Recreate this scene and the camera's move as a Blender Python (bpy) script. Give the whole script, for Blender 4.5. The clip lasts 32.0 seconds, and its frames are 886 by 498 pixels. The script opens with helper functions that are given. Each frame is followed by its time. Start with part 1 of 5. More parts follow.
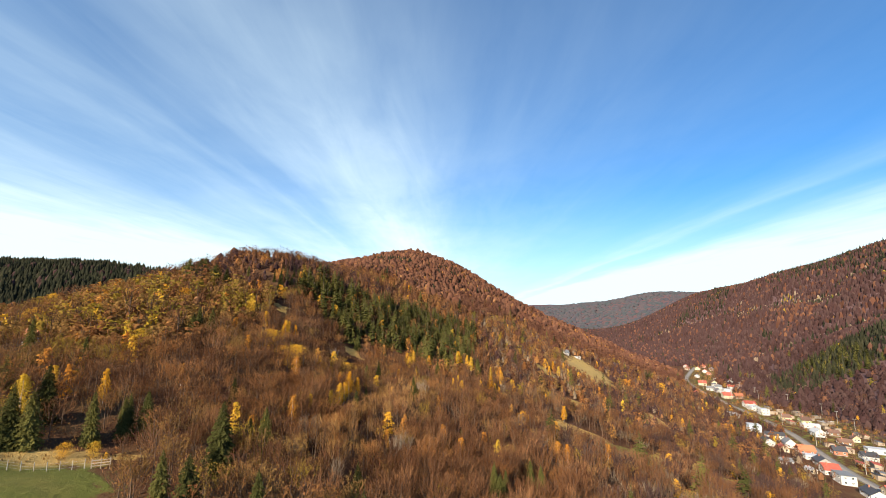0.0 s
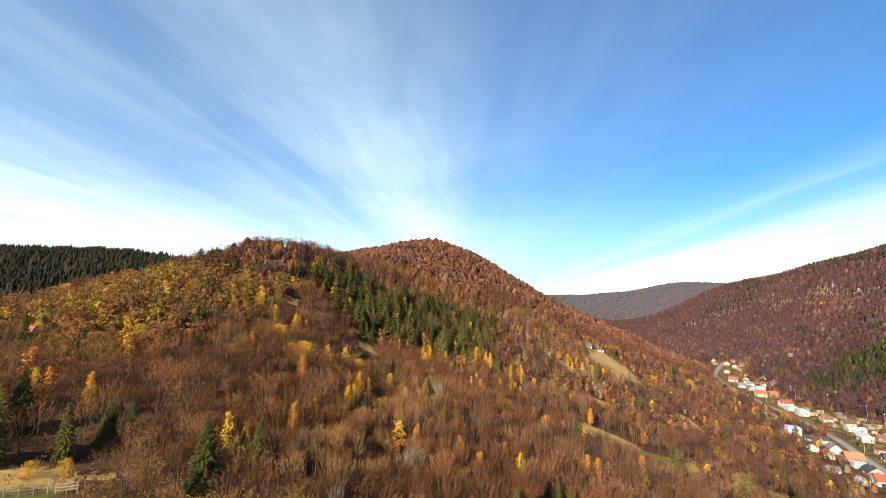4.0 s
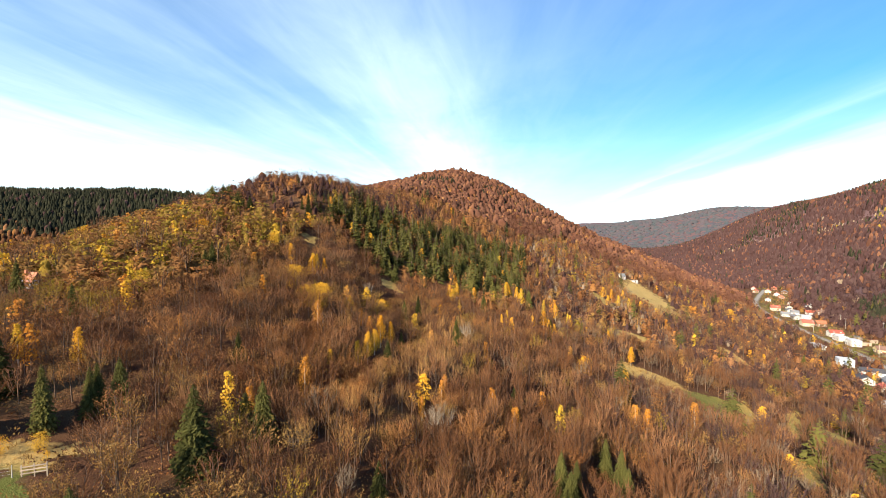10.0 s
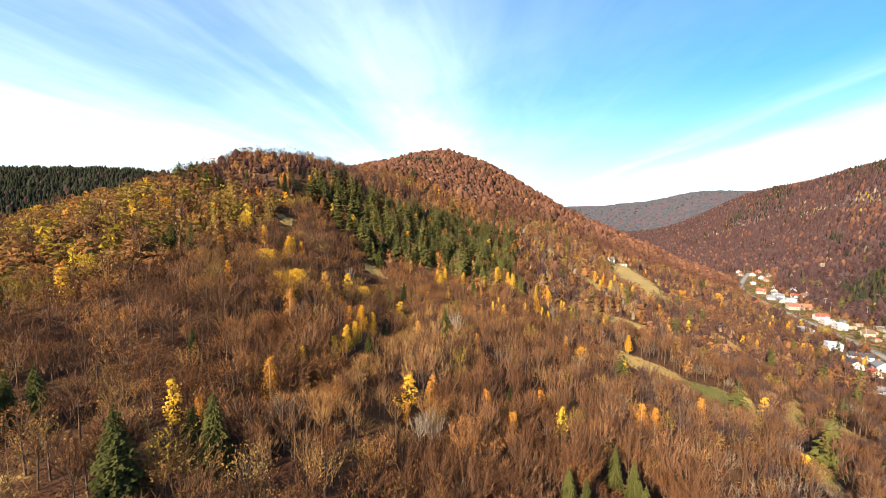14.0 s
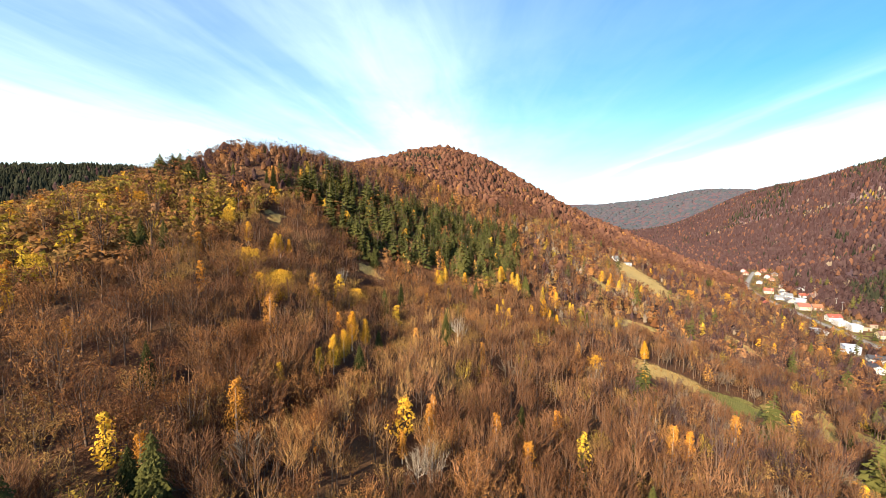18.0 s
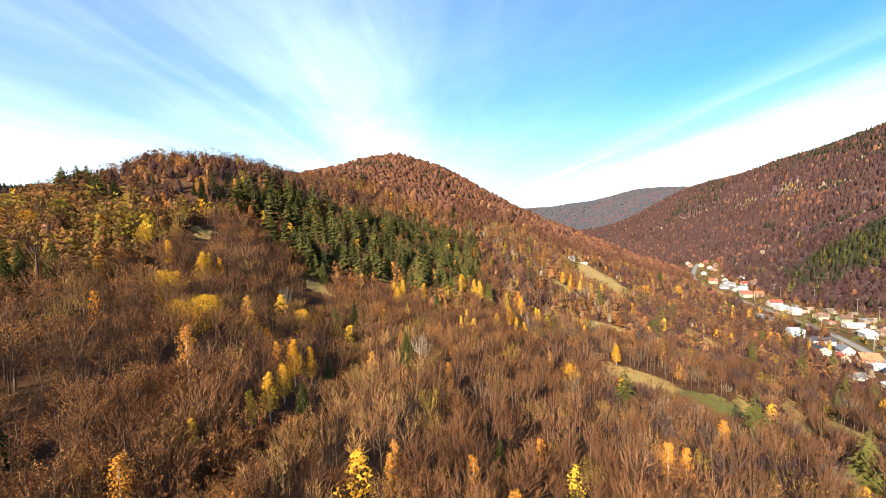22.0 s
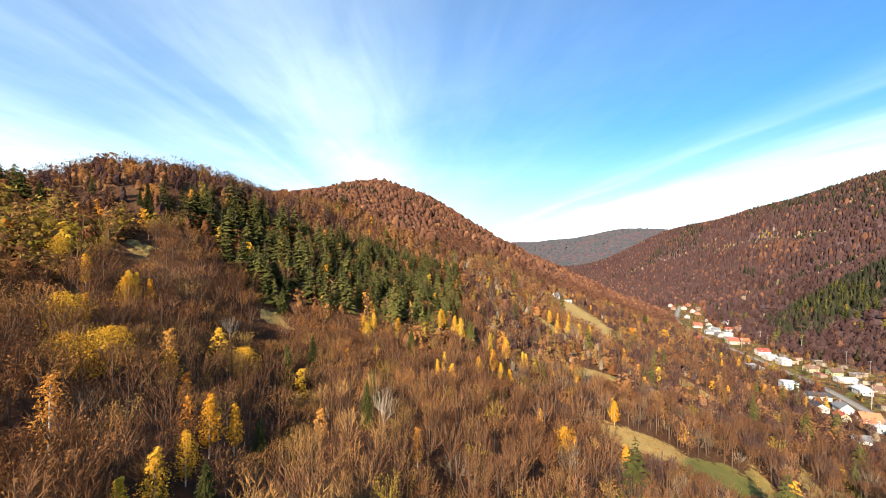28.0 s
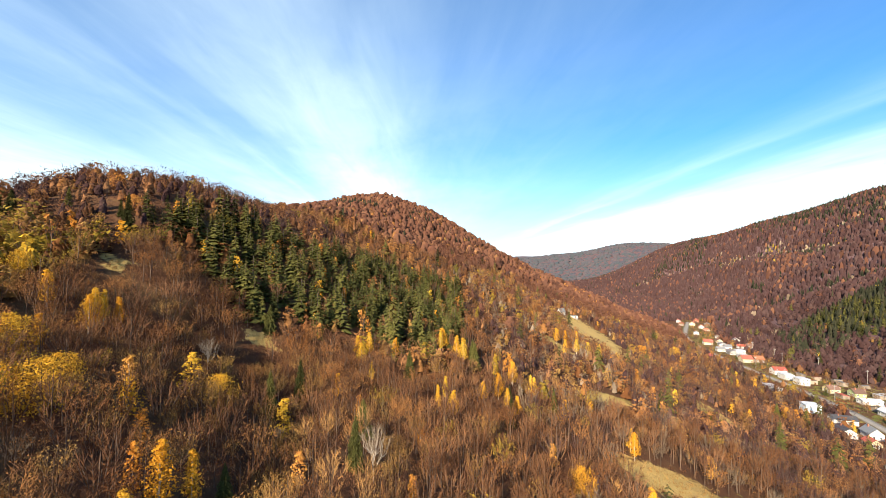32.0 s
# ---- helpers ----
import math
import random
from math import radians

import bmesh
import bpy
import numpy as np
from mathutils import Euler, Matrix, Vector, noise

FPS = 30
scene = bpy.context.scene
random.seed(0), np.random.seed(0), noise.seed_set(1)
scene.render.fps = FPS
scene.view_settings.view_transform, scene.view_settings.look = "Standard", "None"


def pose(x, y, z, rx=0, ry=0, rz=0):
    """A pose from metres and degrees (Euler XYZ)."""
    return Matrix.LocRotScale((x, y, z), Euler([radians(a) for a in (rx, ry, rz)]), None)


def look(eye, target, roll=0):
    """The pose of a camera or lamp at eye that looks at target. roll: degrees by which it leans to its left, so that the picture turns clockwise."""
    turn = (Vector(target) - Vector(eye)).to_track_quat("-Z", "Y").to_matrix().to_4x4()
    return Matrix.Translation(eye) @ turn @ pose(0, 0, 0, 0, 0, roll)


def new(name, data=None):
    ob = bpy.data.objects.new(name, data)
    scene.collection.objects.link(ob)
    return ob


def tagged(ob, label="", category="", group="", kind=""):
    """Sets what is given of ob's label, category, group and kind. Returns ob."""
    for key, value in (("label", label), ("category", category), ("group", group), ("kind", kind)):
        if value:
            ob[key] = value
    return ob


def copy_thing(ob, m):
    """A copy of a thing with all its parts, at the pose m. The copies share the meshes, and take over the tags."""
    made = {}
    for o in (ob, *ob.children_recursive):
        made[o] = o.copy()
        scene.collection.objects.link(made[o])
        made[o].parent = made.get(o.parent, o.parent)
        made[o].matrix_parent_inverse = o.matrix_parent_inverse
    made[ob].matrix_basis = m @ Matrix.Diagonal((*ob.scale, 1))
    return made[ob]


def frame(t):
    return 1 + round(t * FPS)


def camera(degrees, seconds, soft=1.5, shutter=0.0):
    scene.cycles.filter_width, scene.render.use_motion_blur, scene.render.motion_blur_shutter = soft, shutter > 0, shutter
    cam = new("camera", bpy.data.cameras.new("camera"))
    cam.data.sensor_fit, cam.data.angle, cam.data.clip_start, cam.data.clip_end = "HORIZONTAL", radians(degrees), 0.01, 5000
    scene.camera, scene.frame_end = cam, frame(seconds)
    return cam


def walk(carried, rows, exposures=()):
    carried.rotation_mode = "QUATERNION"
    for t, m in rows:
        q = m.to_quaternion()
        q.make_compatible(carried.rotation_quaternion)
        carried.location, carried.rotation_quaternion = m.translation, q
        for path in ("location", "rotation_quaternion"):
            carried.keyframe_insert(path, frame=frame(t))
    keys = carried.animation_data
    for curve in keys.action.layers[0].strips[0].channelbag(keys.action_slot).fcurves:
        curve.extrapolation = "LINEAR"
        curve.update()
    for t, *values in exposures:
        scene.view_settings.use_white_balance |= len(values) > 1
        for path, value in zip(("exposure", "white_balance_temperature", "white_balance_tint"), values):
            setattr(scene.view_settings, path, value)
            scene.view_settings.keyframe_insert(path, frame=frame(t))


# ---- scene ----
# camera: a slow level flight along the wooded slope
cam = camera(94.4, 32.0, soft=0.7)
PATH = [
    (0, (0.19, -0.0, 80.98), (0.18, 98.84, 96.17), 0.91),
    (0.5, (0.24, 1.51, 81.36), (-0.25, 100.39, 96.28), 1.11),
    (1, (0.29, 3.0, 81.71), (-0.62, 101.9, 96.51), 1.08),
    (1.5, (0.34, 4.47, 82.05), (-0.89, 103.32, 97.11), 0.82),
    (2, (0.39, 5.91, 82.38), (-1.07, 104.7, 97.83), 0.79),
    (2.5, (0.44, 7.34, 82.68), (-1.53, 106.13, 98.08), 1.20),
    (3, (0.48, 8.76, 82.96), (-2.18, 107.63, 97.74), 1.47),
    (3.5, (0.52, 10.16, 83.23), (-3.12, 109.17, 96.77), 1.47),
    (5.5, (0.52, 15.7, 84.08), (-6.51, 114.98, 93.71), 1.99),
    (6, (0.49, 17.07, 84.24), (-7.69, 116.38, 92.61), 2.56),
    (6.5, (0.44, 18.44, 84.38), (-8.93, 117.81, 90.64), 2.76),
    (7, (0.37, 19.82, 84.5), (-10.0, 119.2, 88.5), 2.34),
    (7.5, (0.29, 21.2, 84.59), (-10.71, 120.56, 87.03), 1.39),
    (8, (0.19, 22.58, 84.67), (-10.96, 121.94, 86.09), 0.54),
    (8.5, (0.08, 23.96, 84.73), (-10.96, 123.35, 84.93), 0.21),
    (9, (-0.05, 25.35, 84.78), (-10.95, 124.75, 83.73), 0.08),
    (9.5, (-0.19, 26.74, 84.8), (-10.93, 126.13, 82.25), 0.10),
    (10, (-0.34, 28.14, 84.81), (-10.98, 127.48, 80.52), 0.10),
    (10.5, (-0.51, 29.55, 84.8), (-11.01, 128.81, 78.75), -0.03),
    (11, (-0.68, 30.97, 84.77), (-10.89, 130.16, 77.33), -0.57),
    (11.5, (-0.86, 32.39, 84.73), (-10.42, 131.56, 76.2), -1.25),
    (12, (-1.05, 33.81, 84.68), (-9.76, 133.02, 75.62), -1.50),
    (12.5, (-1.24, 35.25, 84.61), (-9.2, 134.51, 75.44), -1.18),
    (13, (-1.44, 36.69, 84.53), (-8.96, 136.01, 75.65), -0.46),
    (13.5, (-1.63, 38.14, 84.45), (-9.04, 137.5, 75.89), 0.10),
    (14, (-1.83, 39.6, 84.35), (-9.25, 138.96, 75.87), 0.32),
    (14.5, (-2.03, 41.06, 84.24), (-9.43, 140.42, 75.65), 0.48),
    (16.5, (-2.75, 46.96, 83.76), (-10.11, 146.3, 74.95), 0.38),
    (17, (-2.9, 48.45, 83.63), (-10.24, 147.79, 74.83), 0.38),
    (17.5, (-3.05, 49.93, 83.5), (-10.3, 149.28, 74.7), 0.46),
    (18, (-3.18, 51.42, 83.37), (-10.35, 150.77, 74.54), 0.33),
    (18.5, (-3.29, 52.91, 83.24), (-10.33, 152.28, 74.53), 0.01),
    (19, (-3.39, 54.4, 83.11), (-9.99, 153.79, 74.26), -0.80),
    (19.5, (-3.47, 55.89, 82.99), (-9.03, 155.34, 74.08), -1.83),
    (20, (-3.53, 57.38, 82.86), (-7.52, 156.87, 73.7), -2.68),
    (20.5, (-3.56, 58.86, 82.75), (-5.49, 158.39, 73.25), -3.15),
    (21, (-3.58, 60.34, 82.63), (-3.29, 159.91, 73.4), -3.23),
    (21.5, (-3.58, 61.81, 82.53), (-1.52, 161.45, 74.29), -2.74),
    (22, (-3.56, 63.27, 82.43), (-0.21, 162.97, 75.46), -2.38),
    (22.5, (-3.51, 64.73, 82.33), (0.77, 164.47, 76.52), -1.80),
    (23, (-3.44, 66.17, 82.25), (1.46, 165.95, 77.61), -1.13),
    (23.5, (-3.36, 67.61, 82.17), (1.88, 167.41, 78.53), -0.61),
    (24, (-3.25, 69.03, 82.1), (2.49, 168.83, 79.22), -0.36),
    (24.5, (-3.12, 70.45, 82.04), (3.11, 170.22, 79.69), -0.11),
    (25, (-2.98, 71.84, 81.99), (3.77, 171.59, 79.81), 0.16),
    (25.5, (-2.82, 73.22, 81.95), (4.28, 172.94, 79.7), 0.27),
    (27.5, (-2.07, 78.56, 81.87), (5.51, 178.27, 81.27), 0.51),
    (28, (-1.87, 79.85, 81.87), (5.81, 179.55, 82.15), 0.58),
    (28.5, (-1.67, 81.11, 81.88), (6.03, 180.81, 82.77), 0.67),
    (29, (-1.48, 82.34, 81.89), (6.3, 182.03, 83.42), 0.72),
    (29.5, (-1.3, 83.56, 81.91), (6.48, 183.23, 84.24), 0.66),
    (30, (-1.13, 84.74, 81.93), (6.62, 184.39, 84.94), 0.66),
    (30.5, (-0.99, 85.9, 81.95), (6.64, 185.55, 85.42), 0.63),
    (31, (-0.88, 87.03, 81.97), (6.61, 186.68, 85.61), 0.63),
    (31.5, (-0.8, 88.13, 82.0), (6.45, 187.8, 85.66), 0.58),
    (32, (-0.77, 89.2, 82.02), (6.31, 188.88, 85.77), 0.56),
]
EXPOSURE = [(0.0, 1.1), (4.0, 1.17), (8.0, 1.38), (11.0, 1.5), (20.0, 1.56), (25.0, 1.46), (32.0, 1.43)]
walk(cam, [(t, look(eye, target, roll)) for t, eye, target, roll in PATH], EXPOSURE)

# ---- sky and sun ----
SUN_TURN, SUN_HEIGHT = radians(211), radians(27)
sun = new("sun", bpy.data.lights.new("sun", "SUN"))
sun.data.energy, sun.data.angle, sun.data.color = 5.0, radians(0.6), (1.0, 0.845, 0.635)
sun.matrix_world = look((0, 0, 900), (-900 * math.sin(SUN_TURN) * math.cos(SUN_HEIGHT), -900 * math.cos(SUN_TURN) * math.cos(SUN_HEIGHT), 900 - 900 * math.sin(SUN_HEIGHT)))


class Nodes:
    """A short hand for node trees."""

    def __init__(self, tree):
        self.tree = tree
        tree.nodes.clear()

    def add(self, kind, ins=None, **sets):
        node = self.tree.nodes.new(kind)
        if "operation" in sets:
            node.operation, node.use_clamp = sets["operation"], sets["use_clamp"]
        if "data_type" in sets:
            node.data_type, node.blend_type = sets["data_type"], sets["blend_type"]
        if "attribute_name" in sets:
            node.attribute_name = sets["attribute_name"]
        for key, value in (ins or {}).items():
            socket = node.inputs[key]
            if isinstance(value, bpy.types.NodeSocket):
                self.tree.links.new(value, socket)
            else:
                socket.default_value = value
        return node

    def math(self, op, a, b=0.0, c=0.0, clamp=False):
        return self.add("ShaderNodeMath", {0: a, 1: b, 2: c}, operation=op, use_clamp=clamp).outputs[0]

    def ramp(self, fac, stops, mode="LINEAR"):
        node = self.add("ShaderNodeValToRGB", {0: fac})
        node.color_ramp.interpolation = mode
        for n, (at, col) in enumerate(stops):
            e = node.color_ramp.elements[n] if n < 2 else node.color_ramp.elements.new(at)
            e.position = at
            e.color = (*col, 1) if len(col) == 3 else col
        return node.outputs[0]

    def noise(self, vec, scale, detail=4.0, rough=0.55, warp=0.0):
        return self.add("ShaderNodeTexNoise", {"Vector": vec, "Scale": scale, "Detail": detail, "Roughness": rough, "Distortion": warp}).outputs[0]

    def mix(self, fac, a, b, blend="MIX"):
        node = self.add("ShaderNodeMix", data_type="RGBA", blend_type=blend)
        for socket, value in ((node.inputs[0], fac), (node.inputs[6], a), (node.inputs[7], b)):
            if isinstance(value, bpy.types.NodeSocket):
                self.tree.links.new(value, socket)
            else:
                socket.default_value = value if isinstance(value, float) else (*value, 1)
        return node.outputs[2]


def grey(v):
    return (v, v, v)


world = bpy.data.worlds.new("sky")
scene.world = world
world.use_nodes = True
N = Nodes(world.node_tree)
sky = N.add("ShaderNodeTexSky")
sky.sky_type, sky.sun_disc, sky.sun_elevation, sky.sun_rotation = "NISHITA", False, SUN_HEIGHT, SUN_TURN
sky.altitude, sky.air_density, sky.dust_density, sky.ozone_density = 500.0, 1.0, 0.6, 2.0
place = N.add("ShaderNodeTexCoord").outputs["Generated"]
sep = N.add("ShaderNodeSeparateXYZ", {0: place})
# cirrus in parallel bands: each band keeps its offset across the wind divided by its height
WIND = radians(1.0)
up = N.math("MAXIMUM", sep.outputs[2], 0.012)
across = N.math("SUBTRACT", N.math("MULTIPLY", sep.outputs[0], math.cos(WIND)), N.math("MULTIPLY", sep.outputs[1], math.sin(WIND)))
along = N.math("ADD", N.math("MULTIPLY", sep.outputs[0], math.sin(WIND)), N.math("MULTIPLY", sep.outputs[1], math.cos(WIND)))
band = N.math("DIVIDE", across, N.math("ADD", up, 0.03))
reach = N.math("DIVIDE", along, N.math("ADD", up, 0.03))
flow = N.add("ShaderNodeCombineXYZ", {0: N.math("MULTIPLY", band, 1.0), 1: N.math("MULTIPLY", reach, 0.16), 2: 0.0}).outputs[0]
waver = N.math("MULTIPLY", N.math("SUBTRACT", N.noise(flow, 1.6, 4.0), 0.5), 0.8)
bands = N.ramp(N.math("ADD", N.math("DIVIDE", N.math("ADD", band, waver), 12.0), 0.5, clamp=True), [
    (0.0, grey(0.8)), (0.16, grey(0.8)), (0.225, grey(0.75)), (0.28, grey(0.6)), (0.315, grey(0.46)), (0.34, grey(0.44)), (0.358, grey(0.58)), (0.372, grey(0.47)),
    (0.383, grey(0.58)), (0.392, grey(0.43)), (0.405, grey(0.45)), (0.42, grey(0.7)), (0.445, grey(0.95)), (0.47, grey(0.84)), (0.487, grey(0.58)), (0.51, grey(0.40)),
    (0.54, grey(0.30)), (0.575, grey(0.22)), (0.61, grey(0.15)), (0.66, grey(0.10)), (0.683, grey(0.16)), (0.70, grey(0.36)), (0.712, grey(0.16)), (0.728, grey(0.16)),
    (0.755, grey(0.55)), (0.79, grey(0.72)), (0.85, grey(0.8)), (1.0, grey(0.8))])
streak = N.noise(N.add("ShaderNodeCombineXYZ", {0: N.math("MULTIPLY", band, 2.2), 1: N.math("MULTIPLY", reach, 0.42), 2: 3.0}).outputs[0], 2.2, 7.0, 0.6, 0.5)
puffs = N.noise(N.add("ShaderNodeCombineXYZ", {0: band, 1: N.math("MULTIPLY", reach, 0.8), 2: 9.0}).outputs[0], 1.3, 5.0, 0.55, 0.3)
fibre = N.math("ADD", N.math("ADD", N.math("MULTIPLY", streak, 0.75), N.math("MULTIPLY", puffs, 0.75)), 0.22)
low = N.math("SUBTRACT", 1.0, N.math("MULTIPLY", up, 1.0), clamp=True)
veil = N.math("MULTIPLY", N.math("MULTIPLY", bands, fibre), N.math("POWER", low, 1.15), clamp=True)
rim = N.math("POWER", N.math("SUBTRACT", 1.0, N.math("MULTIPLY", up, 3.6), clamp=True), 1.6)
cover = N.math("ADD", veil, N.math("MULTIPLY", rim, 0.9), clamp=True)
SKY_POWER = 0.060
clear = N.mix(1.0, sky.outputs[0], (0.34, 0.96, 1.44), "MULTIPLY")
cloud = N.mix(cover, clear, (7.4, 9.1, 9.8))
back = N.add("ShaderNodeBackground", {"Color": cloud, "Strength": SKY_POWER})
N.tree.links.new(back.outputs[0], N.add("ShaderNodeOutputWorld").inputs[0])


# ---- materials ----
def material(name, colour=None, rough=0.8, metal=0.0, bump=0.0, bump_scale=3.0, vary=0.25, scale=1.5):
    """A painted, plastered or metal surface with two scales of variation."""
    m = bpy.data.materials.new(name)
    m.use_nodes = True
    n = Nodes(m.node_tree)
    where = n.add("ShaderNodeTexCoord").outputs["Object"]
    rnd = n.add("ShaderNodeObjectInfo").outputs["Random"]
    col = colour or (0.5, 0.5, 0.5)
    dark = tuple(c * (1 - vary) for c in col)
    light = tuple(min(1, c * (1 + vary * 0.6)) for c in col)
    coarse = n.noise(where, scale, 5.0, 0.6)
    fine = n.noise(where, scale * 11, 3.0, 0.6)
    fac = n.math("ADD", n.math("MULTIPLY", coarse, 0.7), n.math("MULTIPLY", fine, 0.3))
    fac = n.math("ADD", fac, n.math("MULTIPLY", n.math("SUBTRACT", rnd, 0.5), 0.3), clamp=True)
    shade = n.ramp(fac, [(0.3, dark), (0.7, light)])
    bsdf = n.add("ShaderNodeBsdfPrincipled", {"Base Color": shade, "Roughness": rough, "Metallic": metal})
    if bump:
        b = n.add("ShaderNodeBump", {"Height": n.noise(where, bump_scale, 6.0, 0.65), "Strength": bump, "Distance": 0.1})
        n.tree.links.new(b.outputs[0], bsdf.inputs["Normal"])
    n.tree.links.new(bsdf.outputs[0], n.add("ShaderNodeOutputMaterial").inputs[0])
    return m


def leaf_material(name, colours, through_light=0.25, stray=0.42, mottle=0.35):
    """Leaves or twigs: each tree takes its own tone, each leaf wanders from it."""
    m = bpy.data.materials.new(name)
    m.use_nodes = True
    n = Nodes(m.node_tree)
    tone = n.add("ShaderNodeAttribute", attribute_name="tone").outputs["Fac"]
    own = n.add("ShaderNodeObjectInfo").outputs["Random"]
    leaf = n.add("ShaderNodeNewGeometry").outputs["Random Per Island"]
    where = n.add("ShaderNodeTexCoord").outputs["Object"]
    wander = n.math("MULTIPLY", n.math("SUBTRACT", leaf, 0.5), stray)
    patch = n.math("MULTIPLY", n.math("SUBTRACT", n.noise(where, mottle, 3.0), 0.5), 0.5 if mottle < 0.5 else 1.1)
    fac = n.math("ADD", n.math("ADD", n.math("FRACT", n.math("ADD", tone, own)), wander), patch, clamp=True)
    shade = n.ramp(fac, [(k / (len(colours) - 1), tuple(0.86 * v for v in c)) for k, c in enumerate(colours)])
    front = n.add("ShaderNodeBsdfDiffuse", {"Color": shade, "Roughness": 0.6})
    behind = n.add("ShaderNodeBsdfTranslucent", {"Color": shade})
    both = n.add("ShaderNodeMixShader", {0: through_light, 1: front.outputs[0], 2: behind.outputs[0]})
    n.tree.links.new(both.outputs[0], n.add("ShaderNodeOutputMaterial").inputs[0])
    return m


def glass_material():
    m = bpy.data.materials.new("window_glass")
    m.use_nodes = True
    n = Nodes(m.node_tree)
    bsdf = n.add("ShaderNodeBsdfPrincipled", {"Base Color": (0.03, 0.035, 0.04, 1), "Roughness": 0.08, "IOR": 1.5})
    n.tree.links.new(bsdf.outputs[0], n.add("ShaderNodeOutputMaterial").inputs[0])
    return m


def ground_material():
    m = bpy.data.materials.new("forest_floor")
    m.use_nodes = True
    n = Nodes(m.node_tree)
    where = n.add("ShaderNodeTexCoord").outputs["Object"]
    grass = n.add("ShaderNodeAttribute", attribute_name="grass").outputs["Fac"]
    green = n.add("ShaderNodeAttribute", attribute_name="green").outputs["Fac"]
    haze_tint = n.add("ShaderNodeAttribute", attribute_name="haze_tint").outputs["Fac"]
    a, b, c = n.noise(where, 0.09, 6.0, 0.6), n.noise(where, 0.7, 6.0, 0.65), n.noise(where, 5.0, 4.0, 0.65)
    litter = n.mix(b, (0.034, 0.015, 0.009), (0.095, 0.041, 0.020))
    litter = n.mix(n.math("MULTIPLY", c, 0.5), litter, (0.165, 0.08, 0.037))
    litter = n.mix(n.ramp(a, [(0.5, grey(0)), (0.68, grey(0.35))]), litter, (0.19, 0.13, 0.055))
    # far ground turns plum, with the haze of distance put into the colour
    litter = n.mix(haze_tint, litter, n.mix(b, (0.085, 0.052, 0.056), (0.13, 0.078, 0.08)))
    # dark needle litter, with the shade under the spruces put into its colour
    needle_shade = n.add("ShaderNodeAttribute", attribute_name="needle_shade").outputs["Fac"]
    litter = n.mix(needle_shade, litter, n.mix(b, (0.03, 0.026, 0.014), (0.055, 0.042, 0.022)))
    straw = n.mix(b, (0.42, 0.27, 0.08), (0.58, 0.41, 0.15))
    straw = n.mix(n.math("MULTIPLY", c, 0.5), straw, (0.24, 0.16, 0.06))
    turf = n.mix(b, (0.055, 0.08, 0.012), (0.125, 0.14, 0.024))
    turf = n.mix(n.math("MULTIPLY", c, 0.55), turf, (0.17, 0.14, 0.045))
    mead = n.mix(n.math("ADD", green, n.math("MULTIPLY", n.math("SUBTRACT", a, 0.5), 0.9), clamp=True), straw, turf)
    edge = n.math("ADD", n.math("ADD", grass, n.math("MULTIPLY", n.math("SUBTRACT", b, 0.5), 0.9)), n.math("MULTIPLY", n.math("SUBTRACT", n.noise(where, 0.22, 4.0, 0.6), 0.5), 1.3))
    col = n.mix(n.ramp(edge, [(0.42, grey(0)), (0.58, grey(1))]), litter, mead)
    bsdf = n.add("ShaderNodeBsdfPrincipled", {"Base Color": col, "Roughness": 0.95, "Specular IOR Level": 0.15})
    bp = n.add("ShaderNodeBump", {"Height": n.math("ADD", b, n.math("MULTIPLY", c, 0.4)), "Strength": 0.7, "Distance": 0.5})
    n.tree.links.new(bp.outputs[0], bsdf.inputs["Normal"])
    n.tree.links.new(bsdf.outputs[0], n.add("ShaderNodeOutputMaterial").inputs[0])
    return m


